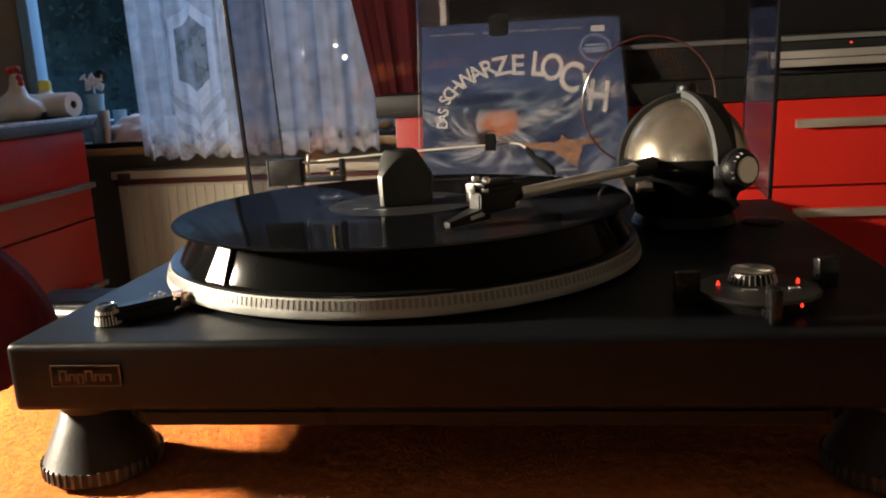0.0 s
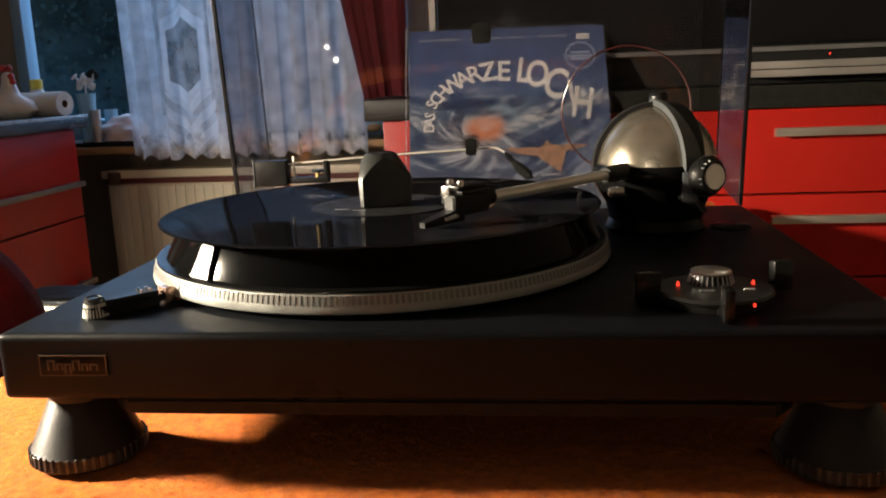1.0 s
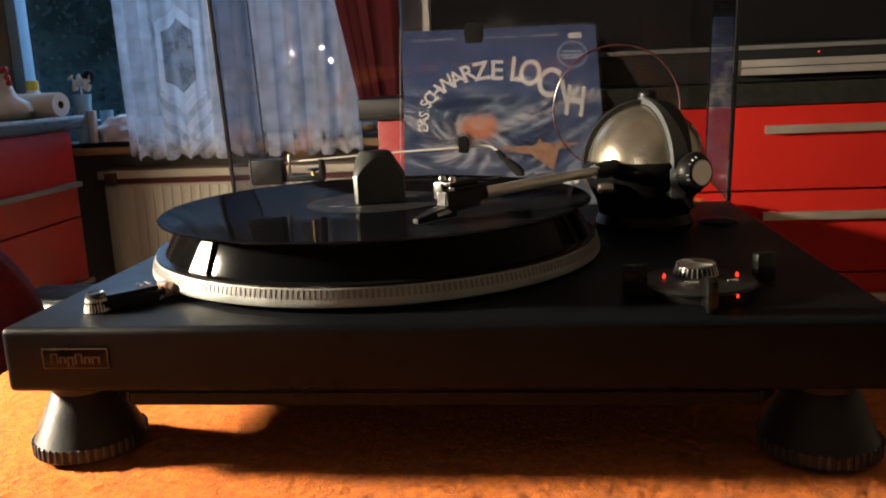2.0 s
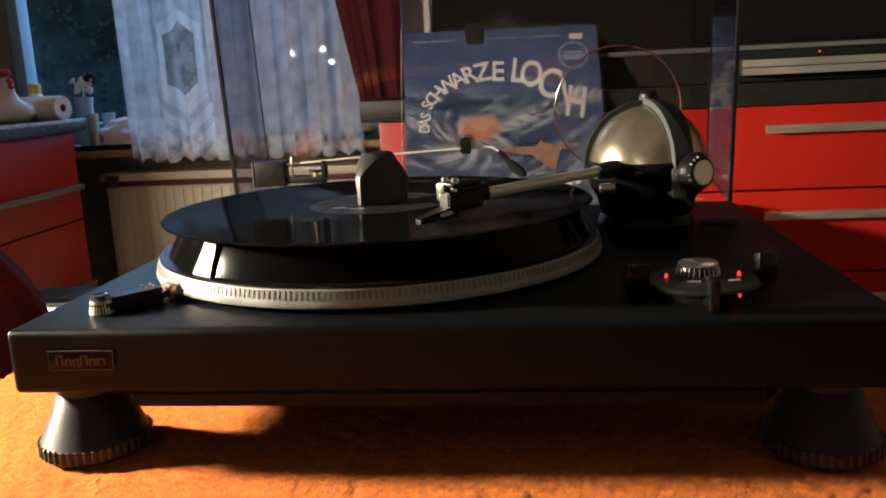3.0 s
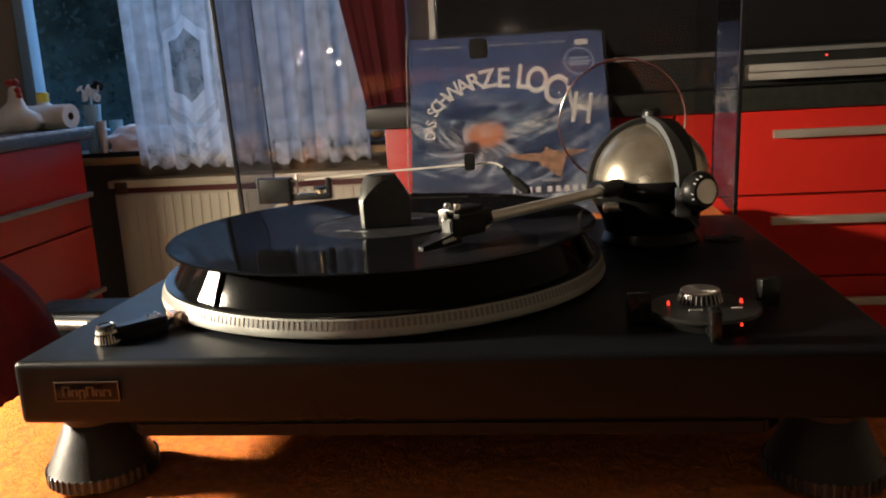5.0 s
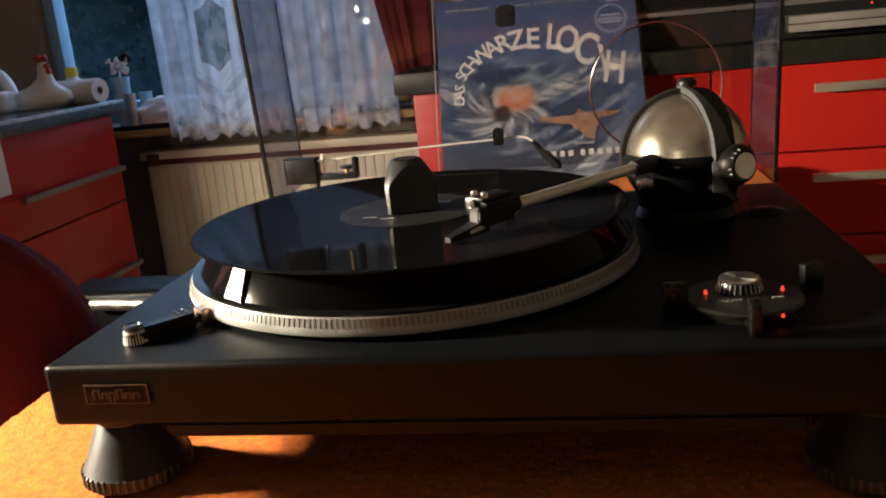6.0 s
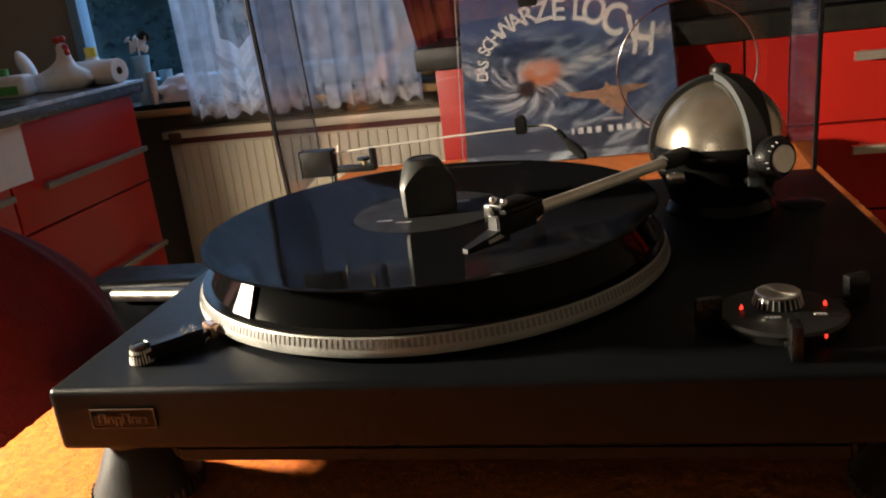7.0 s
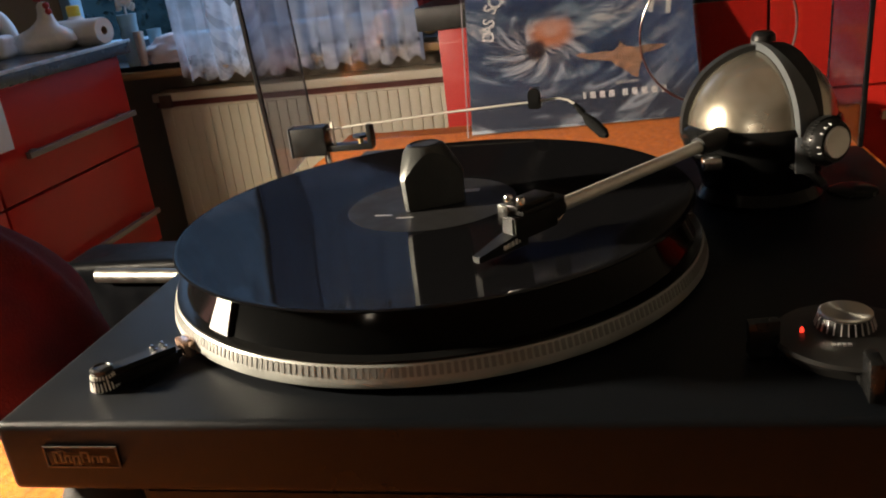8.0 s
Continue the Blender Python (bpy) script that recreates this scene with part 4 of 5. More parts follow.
# ---- dust cover, open, leaning a little over the platter ----
LX0, LX1, LY, LZ0, LZ1, LD, LEAN = -0.1750, 0.2870, 0.193, 0.8315, 1.205, 0.107, 6.1


def dust_cover():
    lean = pose(0, LY, 0.83, LEAN, 0, 0) @ pose(0, -LY, -0.83)

    def put(bm):
        bmesh.ops.transform(bm, matrix=lean, verts=bm.verts)
        return bm
    back = LY + LD
    t = part("dust_cover", put(box(LX0, LX1, back - 0.003, back, LZ0, LZ1)), acrylic, player, "open smoked transparent dust cover standing behind the platter", 0)
    t.visible_shadow = False
    for x0, x1 in ((LX0 - 0.003, LX0), (LX1, LX1 + 0.003)):
        o = part("cover_side", put(box(x0, x1, LY + 0.004, back, LZ0, LZ1)), acrylic_side, t, "", 0)
        o.visible_shadow = False
        part("cover_edge", put(box(x0 - 0.0002, x1 + 0.0002, LY, LY + 0.0038, LZ0, LZ1, 0.0006)), acrylic_edge, t, "dark polished edge", 0)
        c = x1 if x0 < 0 else x0
        part("cover_corner", put(box(c - 0.0006, c + 0.0006, back - 0.0044, back - 0.0031, LZ0, LZ1)), acrylic_edge, t, "", 0)
    o = part("cover_side", put(box(LX0 - 0.003, LX1 + 0.003, LY, back, LZ1 + 0.0002, LZ1 + 0.0035)), acrylic, t, "", 0)
    o.visible_shadow = False
    for x in (-0.11, 0.225):
        part("hinge", box(x - 0.02, x + 0.02, 0.2055, 0.3005, 0.8060, 0.8310, 0.002), softblack, t, "black hinge arm")
    part("cover_catch", prism([(-0.0085, -0.0095), (0.0085, -0.0095), (0.0095, -0.004), (0.0095, 0.0076), (0.0057, 0.0105), (-0.0057, 0.0105), (-0.0095, 0.0076), (-0.0095, -0.004)], 0, 0.008, m=pose(0.0549, 0.2815, 0.9956, 90 + LEAN, 0, 0), bev=0.001), plastic, t, "black catch on the cover")


dust_cover()
ring = thing("clear_disc", (0.1948, 0.285, 0.917), "clear round plastic disc with reddish rim fixed to the cover", "disc")
m = pose(0.1948, 0.2830, 0.9170, 97.5, 0, 0)
o = part("sheet", lathe([(r, 0.183 - math.sqrt(0.183 ** 2 - r * r)) for r in [0.0616 * (1 - i / 24) for i in range(24)]] + [(0, 0)], (0, 0, 0), 96), clear("clear_disc_plastic", (0.92, 0.92, 0.92), 0.07, 0.10), ring, smooth=60)
o.data.transform(Matrix.Translation(ORIGIN[ring] * -1) @ m @ Matrix.Translation(ORIGIN[ring]))
o.visible_shadow = False
o = part("rim", lathe([(0.0612, 0.0100), (0.0626, 0.0100), (0.0629, 0.0115), (0.0621, 0.0121), (0.0612, 0.0115), (0.0612, 0.0100)], (0, 0, 0), 96), mat("reddish_rim", (0.05, 0.014, 0.013), 0.3), ring, "thin dark reddish rim")
o.data.transform(Matrix.Translation(ORIGIN[ring] * -1) @ m @ Matrix.Translation(ORIGIN[ring]))

# ---- record sleeve leaning at the back of the table ----
AL = pose(-0.0877, 0.678, 0.7616 - 0.010, 0, 0, 3.8) @ pose(0, 0, 0, 90 - 28.6, 0, 0)
AS = 0.315


def cover_art():
    """Printed picture: blue sky, a swirling vortex with streaks, an orange glow and a dark mouth."""
    m = bpy.data.materials.new("printed_cover_picture")
    m.use_nodes = True
    n, l = m.node_tree.nodes, m.node_tree.links
    p = n["Principled BSDF"]
    p.inputs["Roughness"].default_value = 0.32

    def op(o, a, b=None, c=None):
        k = n.new("ShaderNodeMath")
        k.operation = o
        for i, v in enumerate((a, b, c)):
            if isinstance(v, (int, float)):
                k.inputs[i].default_value = v
            elif v is not None:
                l.new(v, k.inputs[i])
        return k.outputs[0]

    def ramp(v, lo, hi):
        k = n.new("ShaderNodeMapRange")
        k.interpolation_type = "SMOOTHSTEP"
        k.inputs[1].default_value, k.inputs[2].default_value = lo, hi
        l.new(v, k.inputs[0])
        return k.outputs[0]

    def mix(f, a, b):
        k = n.new("ShaderNodeMix")
        k.data_type = "RGBA"
        l.new(f, k.inputs[0])
        for i, v in ((6, a), (7, b)):
            if isinstance(v, tuple):
                k.inputs[i].default_value = (*v, 1)
            else:
                l.new(v, k.inputs[i])
        return k.outputs[2]

    def tex(vec, scale, detail=4.0, dist=0.0):
        k = n.new("ShaderNodeTexNoise")
        k.inputs["Scale"].default_value, k.inputs["Detail"].default_value, k.inputs["Distortion"].default_value = scale, detail, dist
        l.new(vec, k.inputs["Vector"])
        return k.outputs["Fac"]

    tc = n.new("ShaderNodeTexCoord")
    sp = n.new("ShaderNodeSeparateXYZ")
    l.new(tc.outputs["Object"], sp.inputs[0])
    u, v = op("MULTIPLY", sp.outputs[0], 1 / AS), op("MULTIPLY", sp.outputs[1], 1 / AS)
    hu, hv = op("SUBTRACT", u, 0.31), op("SUBTRACT", v, 0.375)
    hv2 = op("MULTIPLY", hv, 1.45)
    r = op("SQRT", op("ADD", op("MULTIPLY", hu, hu), op("MULTIPLY", hv2, hv2)))
    th = op("ARCTAN2", hv2, hu)
    tw = op("ADD", th, op("MULTIPLY", op("LOGARITHM", op("ADD", r, 0.05), 2.718), 0.95))
    pv = n.new("ShaderNodeCombineXYZ")
    l.new(op("MULTIPLY", op("COSINE", tw), 0.9), pv.inputs[0])
    l.new(op("MULTIPLY", op("SINE", tw), 0.9), pv.inputs[1])
    l.new(op("MULTIPLY", r, 1.3), pv.inputs[2])
    streak = tex(pv.outputs[0], 3.4, 6.0, 0.9)
    fine = tex(pv.outputs[0], 12.0, 4.0, 0.5)
    hv3 = n.new("ShaderNodeCombineXYZ")
    l.new(op("MULTIPLY_ADD", u, 2.2, op("MULTIPLY", v, 0.6)), hv3.inputs[0])
    l.new(op("MULTIPLY", op("SUBTRACT", v, op("MULTIPLY", op("MULTIPLY", hu, hu), 0.75)), 8.5), hv3.inputs[1])
    wide = tex(hv3.outputs[0], 1.6, 6.0, 0.7)
    far = ramp(r, 0.14, 0.34)
    streak = op("ADD", op("MULTIPLY", streak, op("SUBTRACT", 1.0, far)), op("MULTIPLY", wide, far))
    cloud = tex(tc.outputs["Object"], 17.0, 5.0, 0.8)
    blue = mix(ramp(v, 0.3, 0.95), (0.085, 0.135, 0.28), (0.050, 0.075, 0.175))
    blue = mix(ramp(cloud, 0.35, 0.7), blue, (0.062, 0.10, 0.225))
    storm = mix(ramp(streak, 0.38, 0.66), (0.024, 0.040, 0.090), (0.12, 0.18, 0.27))
    storm = mix(ramp(op("MULTIPLY_ADD", fine, 0.4, op("MULTIPLY", streak, 0.75)), 0.58, 0.76), storm, (0.42, 0.43, 0.46))
    zone = op("MULTIPLY", ramp(v, 0.72, 0.56), ramp(v, 0.02, 0.26))
    zone = op("MULTIPLY", zone, ramp(r, 0.95, 0.25))
    col = mix(zone, blue, storm)
    # pale halo, orange glow, dark mouth
    halo = op("MULTIPLY", ramp(r, 0.30, 0.14), ramp(streak, 0.42, 0.66))
    col = mix(op("MULTIPLY", halo, 0.7), col, (0.42, 0.45, 0.50))
    # fine rays round the mouth, and a long pale sweep up to the far side
    rv = n.new("ShaderNodeCombineXYZ")
    l.new(op("MULTIPLY", op("COSINE", th), 3.0), rv.inputs[0])
    l.new(op("MULTIPLY", op("SINE", th), 3.0), rv.inputs[1])
    l.new(op("MULTIPLY", r, 2.0), rv.inputs[2])
    rays = ramp(tex(rv.outputs[0], 5.0, 4.0, 0.2), 0.40, 0.72)
    col = mix(op("MULTIPLY", op("MULTIPLY", rays, ramp(r, 0.26, 0.05)), 0.75), col, (0.46, 0.42, 0.40))
    sd = op("SUBTRACT", hv, op("MULTIPLY_ADD", hu, 0.33, op("MULTIPLY", op("SUBTRACT", wide, 0.5), 0.22)))
    sweep = op("MULTIPLY", ramp(op("ABSOLUTE", sd), 0.045, 0.005), op("MULTIPLY", ramp(hu, 0.10, 0.22), ramp(fine, 0.30, 0.55)))
    col = mix(op("MULTIPLY", sweep, 0.8), col, (0.46, 0.47, 0.48))
    cu = op("SUBTRACT", op("SQRT", op("ADD", op("MULTIPLY", op("SUBTRACT", u, 0.39), op("SUBTRACT", u, 0.39)), op("MULTIPLY", op("MULTIPLY", op("SUBTRACT", v, 0.43), 1.3), op("MULTIPLY", op("SUBTRACT", v, 0.43), 1.3)))), 0.165)
    curl = op("MULTIPLY", ramp(op("ABSOLUTE", cu), 0.05, 0.0), op("MULTIPLY", ramp(v, 0.40, 0.50), ramp(streak, 0.35, 0.6)))
    col = mix(op("MULTIPLY", curl, 0.6), col, (0.24, 0.33, 0.40))
    gu, gv = op("MULTIPLY", op("SUBTRACT", u, 0.375), 1.0), op("MULTIPLY", op("SUBTRACT", v, 0.435), 1.5)
    gd = op("SQRT", op("ADD", op("MULTIPLY", gu, gu), op("MULTIPLY", gv, gv)))
    col = mix(ramp(op("ADD", gd, op("MULTIPLY", cloud, 0.10)), 0.185, 0.105), col, (0.50, 0.19, 0.10))
    col = mix(ramp(op("ADD", op("ADD", gd, op("MULTIPLY", gv, -0.7)), op("MULTIPLY", cloud, 0.1)), 0.12, 0.02), col, (0.50, 0.34, 0.30))
    mu, mv = op("SUBTRACT", u, 0.305), op("SUBTRACT", v, 0.362)
    md = op("SQRT", op("ADD", op("MULTIPLY", mu, mu), op("MULTIPLY", mv, mv)))
    col = mix(ramp(op("ADD", md, op("MULTIPLY", cloud, 0.06)), 0.095, 0.055), col, (0.035, 0.022, 0.025))
    low = mix(ramp(streak, 0.5, 0.66), (0.045, 0.055, 0.085), (0.30, 0.34, 0.40))
    col = mix(ramp(v, 0.30, 0.10), col, low)
    l.new(col, p.inputs["Base Color"])
    return m


title_m = mat("aged_white_title_print", (0.66, 0.65, 0.63), 0.55, var=0.08, scale=60)
ship_m = mat("tan_print", (0.34, 0.19, 0.11), 0.45, var=0.5, scale=95, bscale=260, dark=(0.13, 0.085, 0.075))


def album():
    t = new("record_sleeve")
    t.matrix_world = AL
    ORIGIN[t] = Vector((0, 0, 0))
    tagged(t, "record sleeve with blue space vortex picture in a clear cover", "record sleeve")
    part("cover", box(0, AS, 0, AS, -0.003, 0.0), cover_art(), t, "printed cardboard cover", 0)
    o = part("outer_sleeve", box(-0.006, AS + 0.005, -0.004, AS + 0.006, 0.0018, 0.0021), sleeve, t, "clear plastic outer sleeve", 0)
    o.visible_shadow = False
    # pale strip that draws the highlight along the clear sleeve's left edge
    part("sleeve_edge_highlight", box(-0.0062, -0.0048, -0.004, AS + 0.006, 0.0022, 0.0026, 0.0001, 1), mat("painted_sleeve_highlight", (0.32, 0.32, 0.34), 0.25, var=0.3, scale=40), t, "pale strip painted as the highlight on the sleeve's edge", 0)
    text = [("D", 0.100, 0.447, 0.054, 84, 1), ("A", 0.101, 0.482, 0.054, 80, 1), ("S", 0.106, 0.515, 0.054, 73, 1),
            ("S", 0.116, 0.575, 0.062, 62, 1), ("C", 0.138, 0.606, 0.066, 55, 1), ("H", 0.170, 0.640, 0.072, 48, 1), ("W", 0.217, 0.680, 0.080, 40, 1),
            ("A", 0.274, 0.713, 0.088, 30, 1), ("R", 0.332, 0.736, 0.096, 20, 1), ("Z", 0.402, 0.746, 0.106, 10, 1), ("E", 0.480, 0.746, 0.114, -2, 1),
            ("L", 0.580, 0.745, 0.140, -8, 0.8), ("O", 0.650, 0.722, 0.148, -11, 0.78), ("C", 0.738, 0.665, 0.168, -18, 0.78), ("H", 0.868, 0.552, 0.172, -10, 0.72)]
    for ch, x, y, s, rot, wide in text:
        part("letter", letters(ch, s * AS * 1.38, pose(x * AS, y * AS, 0.0006, 0, 0, rot) @ Matrix.Diagonal((0.90 * wide, 1.0, 1.0, 1.0)), 0.0003), title_m, t, "white title letter", 0)
    # split upright between the last two letters
    part("letter_shard", prism([(0.797 * AS, 0.690 * AS), (0.821 * AS, 0.684 * AS), (0.826 * AS, 0.600 * AS), (0.840 * AS, 0.520 * AS), (0.818 * AS, 0.545 * AS), (0.806 * AS, 0.610 * AS)], 0.0004, 0.0008), title_m, t, "", 0)
    # spacecraft in mottled tan, in three overlapping pieces
    for k, poly in enumerate((
            [(0.480, 0.318), (0.505, 0.330), (0.540, 0.322), (0.600, 0.326), (0.665, 0.318), (0.712, 0.300), (0.690, 0.278), (0.640, 0.276), (0.575, 0.288), (0.520, 0.298)],
            [(0.640, 0.322), (0.668, 0.338), (0.676, 0.362), (0.700, 0.338), (0.745, 0.330), (0.800, 0.338), (0.880, 0.330), (0.840, 0.312), (0.775, 0.300), (0.700, 0.290)],
            [(0.630, 0.284), (0.700, 0.296), (0.770, 0.300), (0.762, 0.262), (0.748, 0.222), (0.742, 0.190), (0.715, 0.206), (0.690, 0.230), (0.652, 0.256)])):
        part("printed_ship", prism([(x * AS, y * AS) for x, y in poly], 0.0003, 0.00045 + 0.0001 * k), ship_m, t, "tan spacecraft picture", 0)
    # thin line of print, round sticker, price label, name bars
    b, x = None, 0.05
    rng = random.Random(5)
    while x < 0.82:
        w = rng.uniform(0.006, 0.013)
        if not 0.26 < x < 0.30 and rng.random() > 0.12:
            b = box(x * AS, (x + w) * AS, 0.938 * AS, 0.948 * AS, 0.0004, 0.0007, bm=b)
        x += w + 0.004
    part("print_line", b, print_grey, t, "thin line of small print", 0)
    part("price_label", box(0.858 * AS, 0.925 * AS, 0.918 * AS, 0.950 * AS, 0.0003, 0.0008), print_white, t, "small white label", 0)
    part("round_sticker", lathe([(0.068 * AS, 0.0004), (0.068 * AS, 0.0008), (0.080 * AS, 0.0008), (0.080 * AS, 0.0004)], (0.872 * AS, 0.825 * AS, 0), 48), mat("sticker_ring", (0.20, 0.26, 0.40), 0.5), t, "round outlined sticker", 0)
    b = None
    for y, w in ((0.842, 0.05), (0.822, 0.062), (0.806, 0.050)):
        b = box((0.872 - w) * AS, (0.872 + w) * AS, (y - 0.006) * AS, (y + 0.006) * AS, 0.0004, 0.0007, bm=b)
    part("sticker_bars", b, mat("sticker_print", (0.26, 0.32, 0.45), 0.5), t, "", 0)
    b, x = None, 0.50
    for w in (0.030, 0.042, 0.040, 0.042, 0.0, 0.040, 0.042, 0.042, 0.042, 0.040):
        if w:
            b = box(x * AS, (x + w - 0.018) * AS, 0.116 * AS, 0.146 * AS, 0.0004, 0.0007, bm=b)
            x += w
        else:
            x += 0.016
    part("name_bars", b, title_m, t, "row of white bars", 0)
    b = None
    for i in range(7):
        b = box((0.645 + i * 0.014) * AS, (0.655 + i * 0.014) * AS, 0.172 * AS, 0.184 * AS, 0.0004, 0.0007, bm=b)
    part("print_line", b, print_grey, t, "", 0)


album()


# ---- chairs beside the table ----
def plush_chair():
    t = thing("upholstered_chair", (-0.47, 0.02, 0), "chair covered in dark red plush beside the table", "chair")
    b = bmesh.new()
    nx, nz = 110, 80
    rows = []
    for j in range(nz + 1):
        v = j / nz
        z = 0.30 + 0.572 * v
        ring = []
        for i in range(nx):
            a = 2 * math.pi * i / nx
            sx, sy = 0.150, 0.16
            top = 1 - max(0, (v - 0.68) / 0.32) ** 2.4 * 0.92
            e = 2.6
            cx = math.copysign(abs(math.cos(a)) ** (2 / e), math.cos(a))
            cy = math.copysign(abs(math.sin(a)) ** (2 / e), math.sin(a))
            q = noise.noise(Vector((cx * 1.5, cy * 1.5, z * 4)))
            w = 1 + 0.05 * noise.noise(Vector((cx * 2, cy * 2, z * 6))) + 0.035 * math.sin(a * 9 + z * 14 + 4 * q) * (0.5 + 0.5 * math.sin(a * 2 + 9 * z))
            ring.append(b.verts.new((-0.478 + sx * cx * w * (1.12 - 0.22 * v) * (0.35 + 0.65 * top), 0.06 + sy * cy * w * top, z + 0.008 * math.sin(a * 2 + 1))))
        rows.append(ring)
    for u, v in zip(rows, rows[1:]):
        for i in range(nx):
            b.faces.new((u[i], u[(i + 1) % nx], v[(i + 1) % nx], v[i]))
    b.faces.new(rows[0])
    b.faces.new(rows[-1])
    part("backrest", b, red_cloth, t, smooth=180)
    part("seat", box(-0.78, -0.36, -0.16, 0.26, 0.36, 0.46, 0.03, 3), red_cloth, t)
    for x in (-0.74, -0.40):
        for y in (-0.12, 0.22):
            part("leg", box(x - 0.02, x + 0.02, y - 0.02, y + 0.02, 0, 0.36, 0.003), wood_m, t)


def black_chair():
    t = thing("leather_chair", (-0.45, 0.40, 0), "black leather chair with a chrome rail beside the table", "chair")
    part("backrest", box(-0.535, -0.315, 0.345, 0.42, 0.40, 0.710, 0.010, 3), black_leather, t)
    part("rail", tube([(-0.480, 0.334, 0.700), (-0.40, 0.333, 0.697), (-0.325, 0.332, 0.693)], 0.0085, 20), rail_m, t, "chrome rail")
    part("seat", box(-0.56, -0.31, 0.42, 0.72, 0.38, 0.45, 0.02, 3), black_leather, t)
    for x in (-0.54, -0.33):
        for y in (0.37, 0.70):
            part("leg", tube([(x, y, 0), (x, y, 0.39)], 0.011, 14), chrome, t)


plush_chair()
black_chair()


# ---- things on the worktop by the window ----
def uv_ball(c, r, bm=None, seg=20, m=None):
    b = bmesh.new()
    bmesh.ops.create_uvsphere(b, u_segments=seg, v_segments=seg // 2 + 2, radius=1)
    bmesh.ops.scale(b, verts=b.verts, vec=r)
    if m is not None:
        bmesh.ops.transform(b, matrix=m, verts=b.verts)
    bmesh.ops.translate(b, verts=b.verts, vec=c)
    return join(bm, b)


CT = 0.908


def rooster():
    x, y = -0.890, 0.93
    b = lathe([(0, 0), (0.052, 0.001), (0.062, 0.015), (0.055, 0.033), (0.030, 0.046), (0.019, 0.060), (0.015, 0.072), (0.0135, 0.084), (0.008, 0.091), (0, 0.092)], (0, 0, 0), 40)
    for v in b.verts:
        k = min(1.0, v.co.z / 0.06)
        v.co.x = v.co.x * (1.5 - 0.5 * k) + 0.034 * k - 0.02
        v.co.y *= 0.72
    uv_ball((-0.085, 0, 0.050), (0.016, 0.018, 0.040), bm=b, m=Matrix.Rotation(radians(-25), 4, "Y"))
    bmesh.ops.scale(b, verts=b.verts, vec=(0.84, 0.84, 0.93))
    bmesh.ops.translate(b, verts=b.verts, vec=(x, y, CT))
    ob = solid("ceramic_hen", b, white_ceramic, "white ceramic hen with red comb on the worktop", "ornament", smooth=60)
    bm = None
    for i, (dx, dz, r) in enumerate(((0.004, 0.092, 0.006), (0.010, 0.092, 0.0070), (0.020, 0.093, 0.0065), (0.022, 0.078, 0.0065), (0.024, 0.068, 0.006))):
        bm = uv_ball((x + dx, y - 0.004, CT + dz), (r, 0.005, r), bm, 12)
    part("comb", bm, comb_m, ob, "red comb and wattles", 60)


rooster()


def paper_roll():
    c, e = Vector((-0.885, 0.975, CT + 0.0235)), Vector((-0.793, 0.955, CT + 0.0235))
    d = (e - c).normalized()
    t = thing("kitchen_roll", c, "white kitchen paper roll lying on the worktop", "paper roll")
    b = bmesh.new()
    m = d.to_track_quat("Z", "Y").to_matrix().to_4x4()
    L = (e - c).length * 1.1
    part("paper", lathe([(0.0075, 0), (0.0225, 0.0), (0.0235, 0.0015), (0.0233, L - 0.0015), (0.0225, L), (0.0075, L), (0.0075, 0)], c, 56, m=m), paper_m, t, smooth=40)
    part("core", lathe([(0.0070, 0.001), (0.0074, 0.001), (0.0074, L - 0.001), (0.0066, L - 0.001), (0.0066, 0.001)], c, 32, m=m), mat("cardboard", (0.22, 0.14, 0.08), 0.9), t, "brown cardboard core")


paper_roll()


def bottle(x, y, z, s, body, cap, label):
    t = thing("bottle", (x, y, z), label, "bottle")
    part("body", lathe([(0, 0), (0.016 * s, 0), (0.018 * s, 0.004 * s), (0.018 * s, 0.040 * s), (0.010 * s, 0.050 * s), (0.008 * s, 0.052 * s)], (x, y, z), 28), body, t)
    part("cap", lathe([(0.011 * s, 0.050 * s), (0.0112 * s, 0.066 * s), (0.009 * s, 0.068 * s), (0, 0.068 * s)], (x, y, z), 24), cap, t)


bottle(-0.8560, 1.010 - 0.026, CT, 1.05, white_ceramic, yellow_m, "small white bottle with a yellow cap")


def spray():
    x, y, z = -0.946, 0.86, CT
    t = thing("detergent_bottle", (x, y, z), "white detergent bottle with green print", "bottle")
    part("body", box(x - 0.035, x + 0.035, y - 0.02, y + 0.02, z, z + 0.040, 0.010, 3), white_ceramic, t)
    part("print", box(x - 0.022, x + 0.022, y - 0.0212, y - 0.0195, z + 0.006, z + 0.022, 0.0003), green_print, t, "green label patch")
    part("cap", lathe([(0.010, 0.039), (0.010, 0.052), (0, 0.053)], (x - 0.015, y, z), 20), green_print, t, "green cap")


spray()


def glass_jar(x, y, z, r, h, material, label, name="tumbler"):
    solid(name, lathe([(0, 0), (r * 0.8, 0), (r, h), (r * 0.93, h), (r * 0.74, 0.004), (0, 0.004)], (x, y, z), 32), material, label, "tumbler")


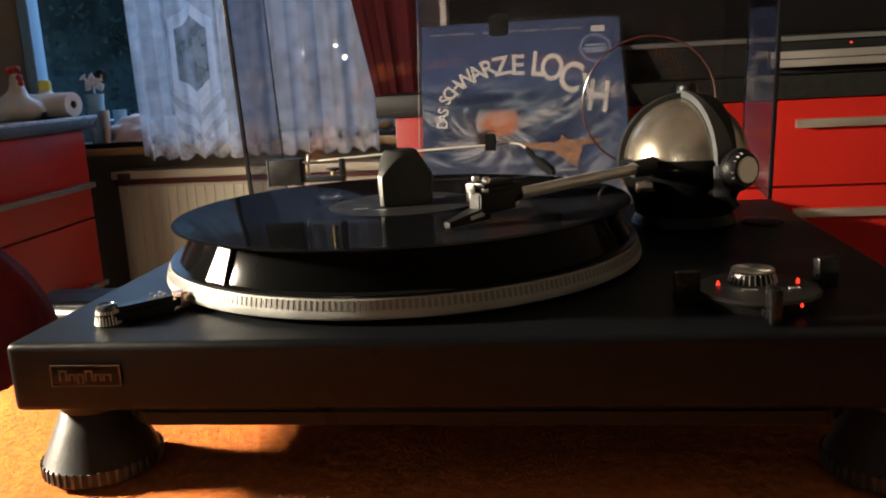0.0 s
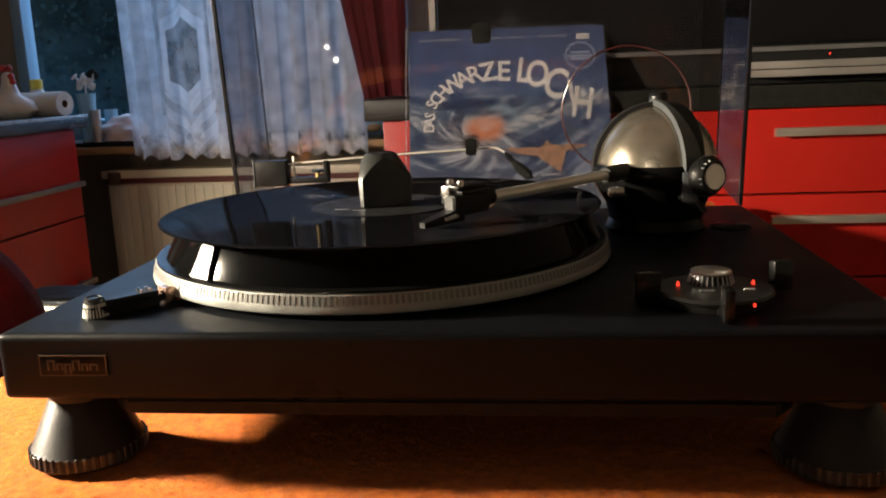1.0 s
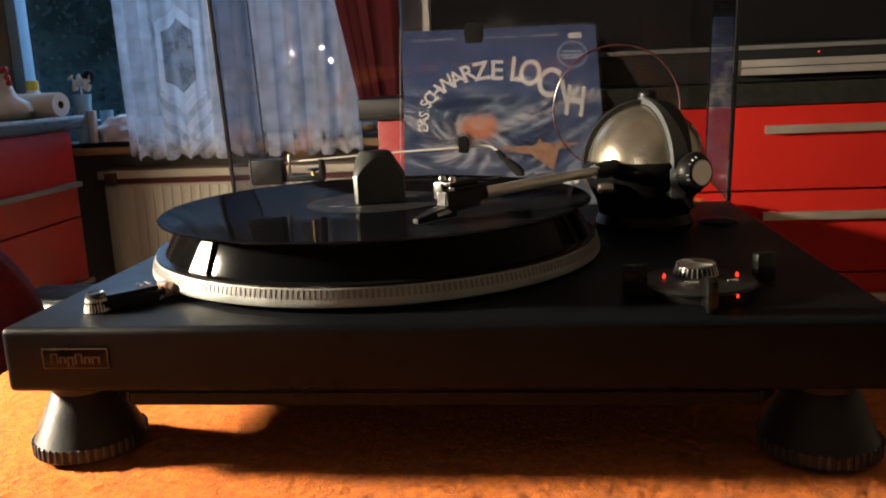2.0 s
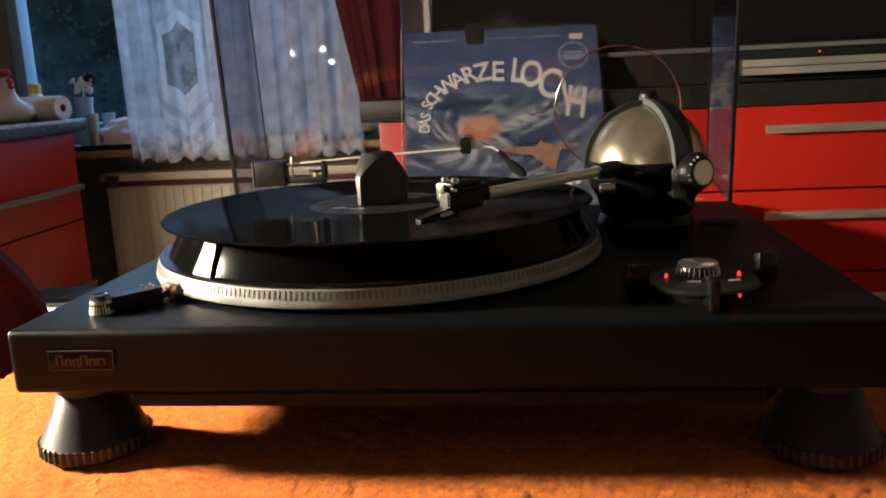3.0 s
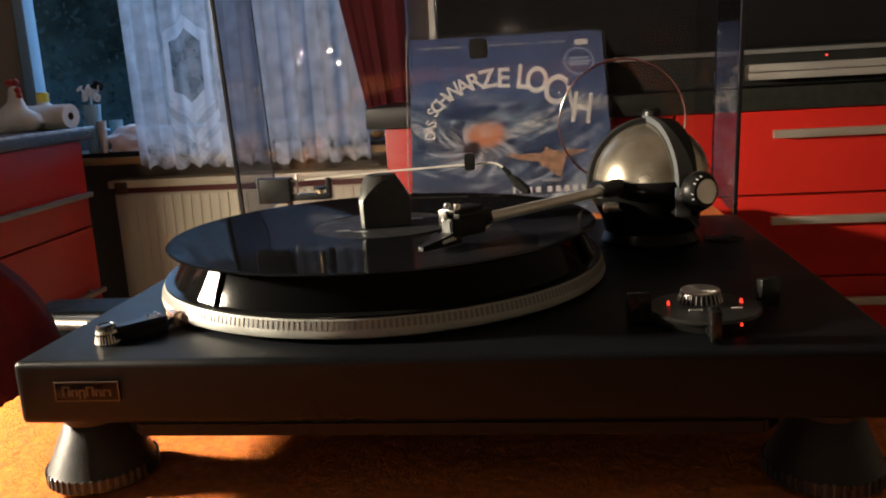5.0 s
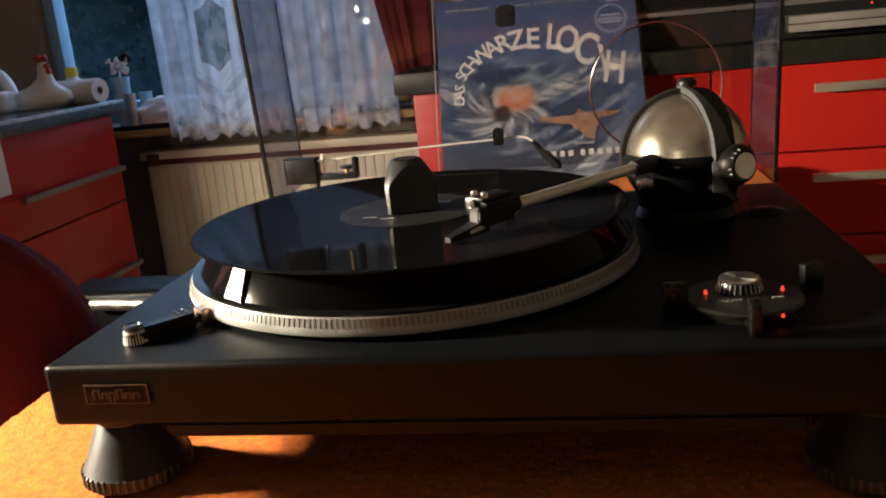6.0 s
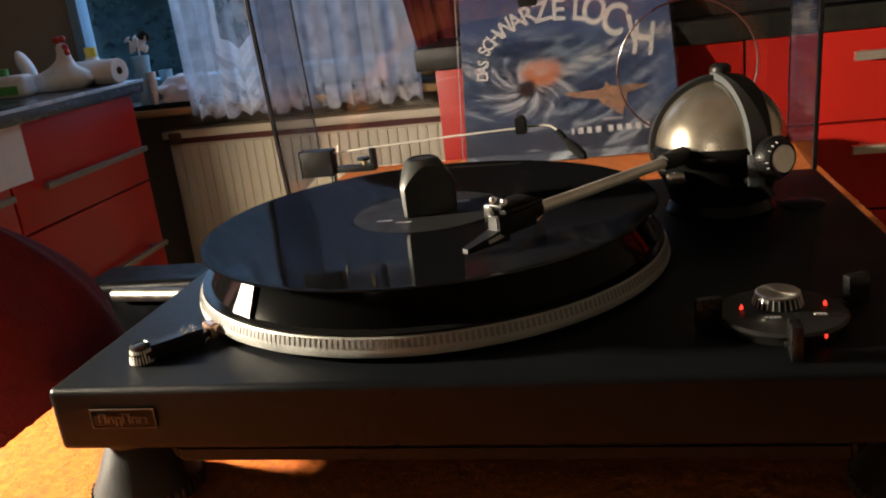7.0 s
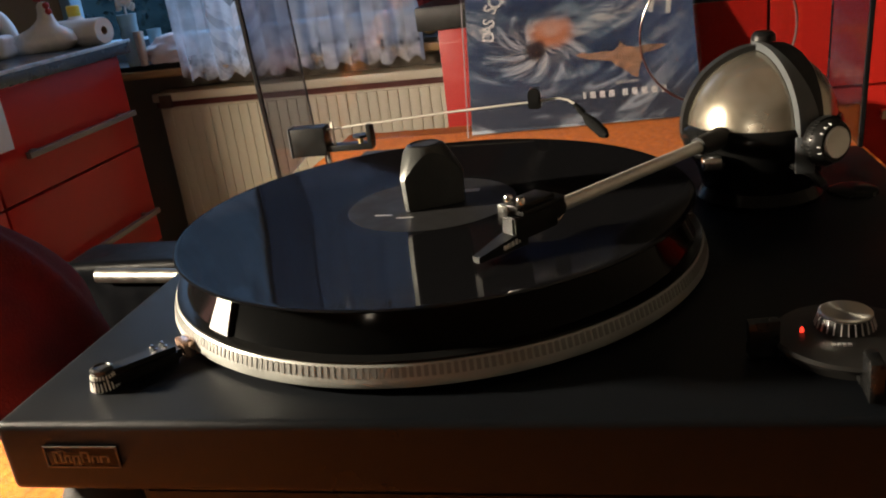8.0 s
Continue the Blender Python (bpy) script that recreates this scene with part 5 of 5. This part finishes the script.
LZ = 0.8485
vase = thing("tool_jug", (-0.822, 1.10, LZ), "pale blue jug holding a white flower-shaped brush", "jug")
part("jug", lathe([(0, 0), (0.016, 0), (0.019, 0.03), (0.017, 0.075), (0.019, 0.100), (0.017, 0.100), (0.015, 0.07), (0.016, 0.03), (0, 0.004)], (-0.822, 1.10, LZ), 32), blue_plastic, vase)
b = None
rng = random.Random(8)
for i in range(30):
    a, k = i * 2.4, 0.006 + 0.0006 * i
    b = uv_ball((0, 0, 0), (0.0085, 0.0022, 0.0042), b, 8, m=pose(-0.819 + k * math.cos(a), 1.097 + 0.4 * k * math.sin(a), LZ + 0.124 + k * math.sin(a * 1.3), rng.uniform(-50, 50), rng.uniform(-70, 70), rng.uniform(-60, 60)))
part("white_petals", b, white_ceramic, vase, "white petals", 60)
b = None
for i in range(7):
    a = i * 1.9
    b = uv_ball((-0.803 + 0.008 * math.cos(a), 1.101, LZ + 0.138 + 0.006 * math.sin(a)), (0.006, 0.005, 0.006), b, 10)
part("black_tuft", b, softblack, vase, "black tuft", 60)
part("stem", tube([(-0.824, 1.10, LZ + 0.02), (-0.820, 1.10, LZ + 0.12)], 0.002, 8), white_ceramic, vase)
glass_jar(-0.797, 1.085, LZ, 0.010, 0.066, alu, "brushed metal tumbler on the ledge")
glass_jar(-0.790, 1.135, LZ, 0.014, 0.065, blue_plastic, "pale blue plastic cup on the ledge", "plastic_cup")


def bag():
    b = bmesh.new()
    bmesh.ops.create_icosphere(b, subdivisions=4, radius=1)
    for v in b.verts:
        k = 1 + 0.28 * noise.noise(v.co * 2.1 + Vector((4, 1, 2))) + 0.14 * noise.noise(v.co * 5.5)
        v.co = Vector((v.co.x * 0.052 * k, v.co.y * 0.030 * k, max(-0.012, v.co.z * 0.040 * k)))
    bmesh.ops.translate(b, verts=b.verts, vec=(-0.752, 1.112, LZ + 0.0125))
    return b


solid("plastic_bag", bag(), mat("thin_white_plastic", (0.74, 0.66, 0.68), 0.4, var=0.12, scale=40, bump=0.3, bscale=60), "crumpled white plastic bag on the window ledge", "bag", smooth=60)

# trinkets along the ledge, seen through the cover
rng = random.Random(12)
for i in range(9):
    x = -0.60 + 0.047 * i
    s = rng.uniform(0.008, 0.014)
    solid("pebble", uv_ball((x, 1.13, LZ + s * 0.75), (s * 1.3, s, s * 0.8), seg=14), (white_ceramic, softblack, wood_m)[i % 3], ("small white pebble on the ledge", "small dark pebble on the ledge", "small brown pebble on the ledge")[i % 3], "pebble", smooth=60, group="pebbles on the ledge")


def shaded_lamp():
    x, y, z = KEY
    t = thing("floor_lamp", (x - 0.10, y, 0), "floor lamp with a dark metal shade turned to the table", "lamp")
    part("stand", tube([(x - 0.10, y, 0.015), (x - 0.10, y, z + 0.05), (x - 0.05, y, z + 0.03)], 0.010, 12), alu, t)
    part("base", lathe([(0, 0), (0.12, 0), (0.12, 0.015), (0, 0.02)], (x - 0.10, y, 0), 32), alu, t)
    m = look(KEY, (-0.05, -0.15, 0.75))
    b = lathe([(0.02, 0.06), (0.035, 0.05), (0.075, 0.010), (0.073, 0.010), (0.033, 0.046), (0.02, 0.056)], (0, 0, 0), 40)
    bmesh.ops.transform(b, matrix=m, verts=b.verts)
    part("shade", b, softblack, t, "dark metal shade")


shaded_lamp()
# added stand, out of view, that carries the fill bulbs and the mirrored pair
t = thing("added_bulb_stand", (FILL_BULBS[0][0], FILL_BULBS[0][1] - 0.06, 0), "added unseen stand with two fill bulbs above and two mirrored bulbs below", "lamp")
part("stand", tube([(FILL_BULBS[0][0], FILL_BULBS[0][1] - 0.06, 0), (FILL_BULBS[0][0], FILL_BULBS[0][1] - 0.06, 1.09)], 0.008, 12), alu, t)
for q in FILL_BULBS + LOW_BULBS:
    part("bulb_arm", tube([(FILL_BULBS[0][0], FILL_BULBS[0][1] - 0.06, q[2]), (q[0], q[1] - 0.045, q[2])], 0.006, 10), alu, t)
    o = part("bulb", uv_ball((q[0], q[1], q[2]), (0.0045, 0.0045, 0.0045)), bulb_m, t, "lit bulb", 60)
    o.visible_shadow = False
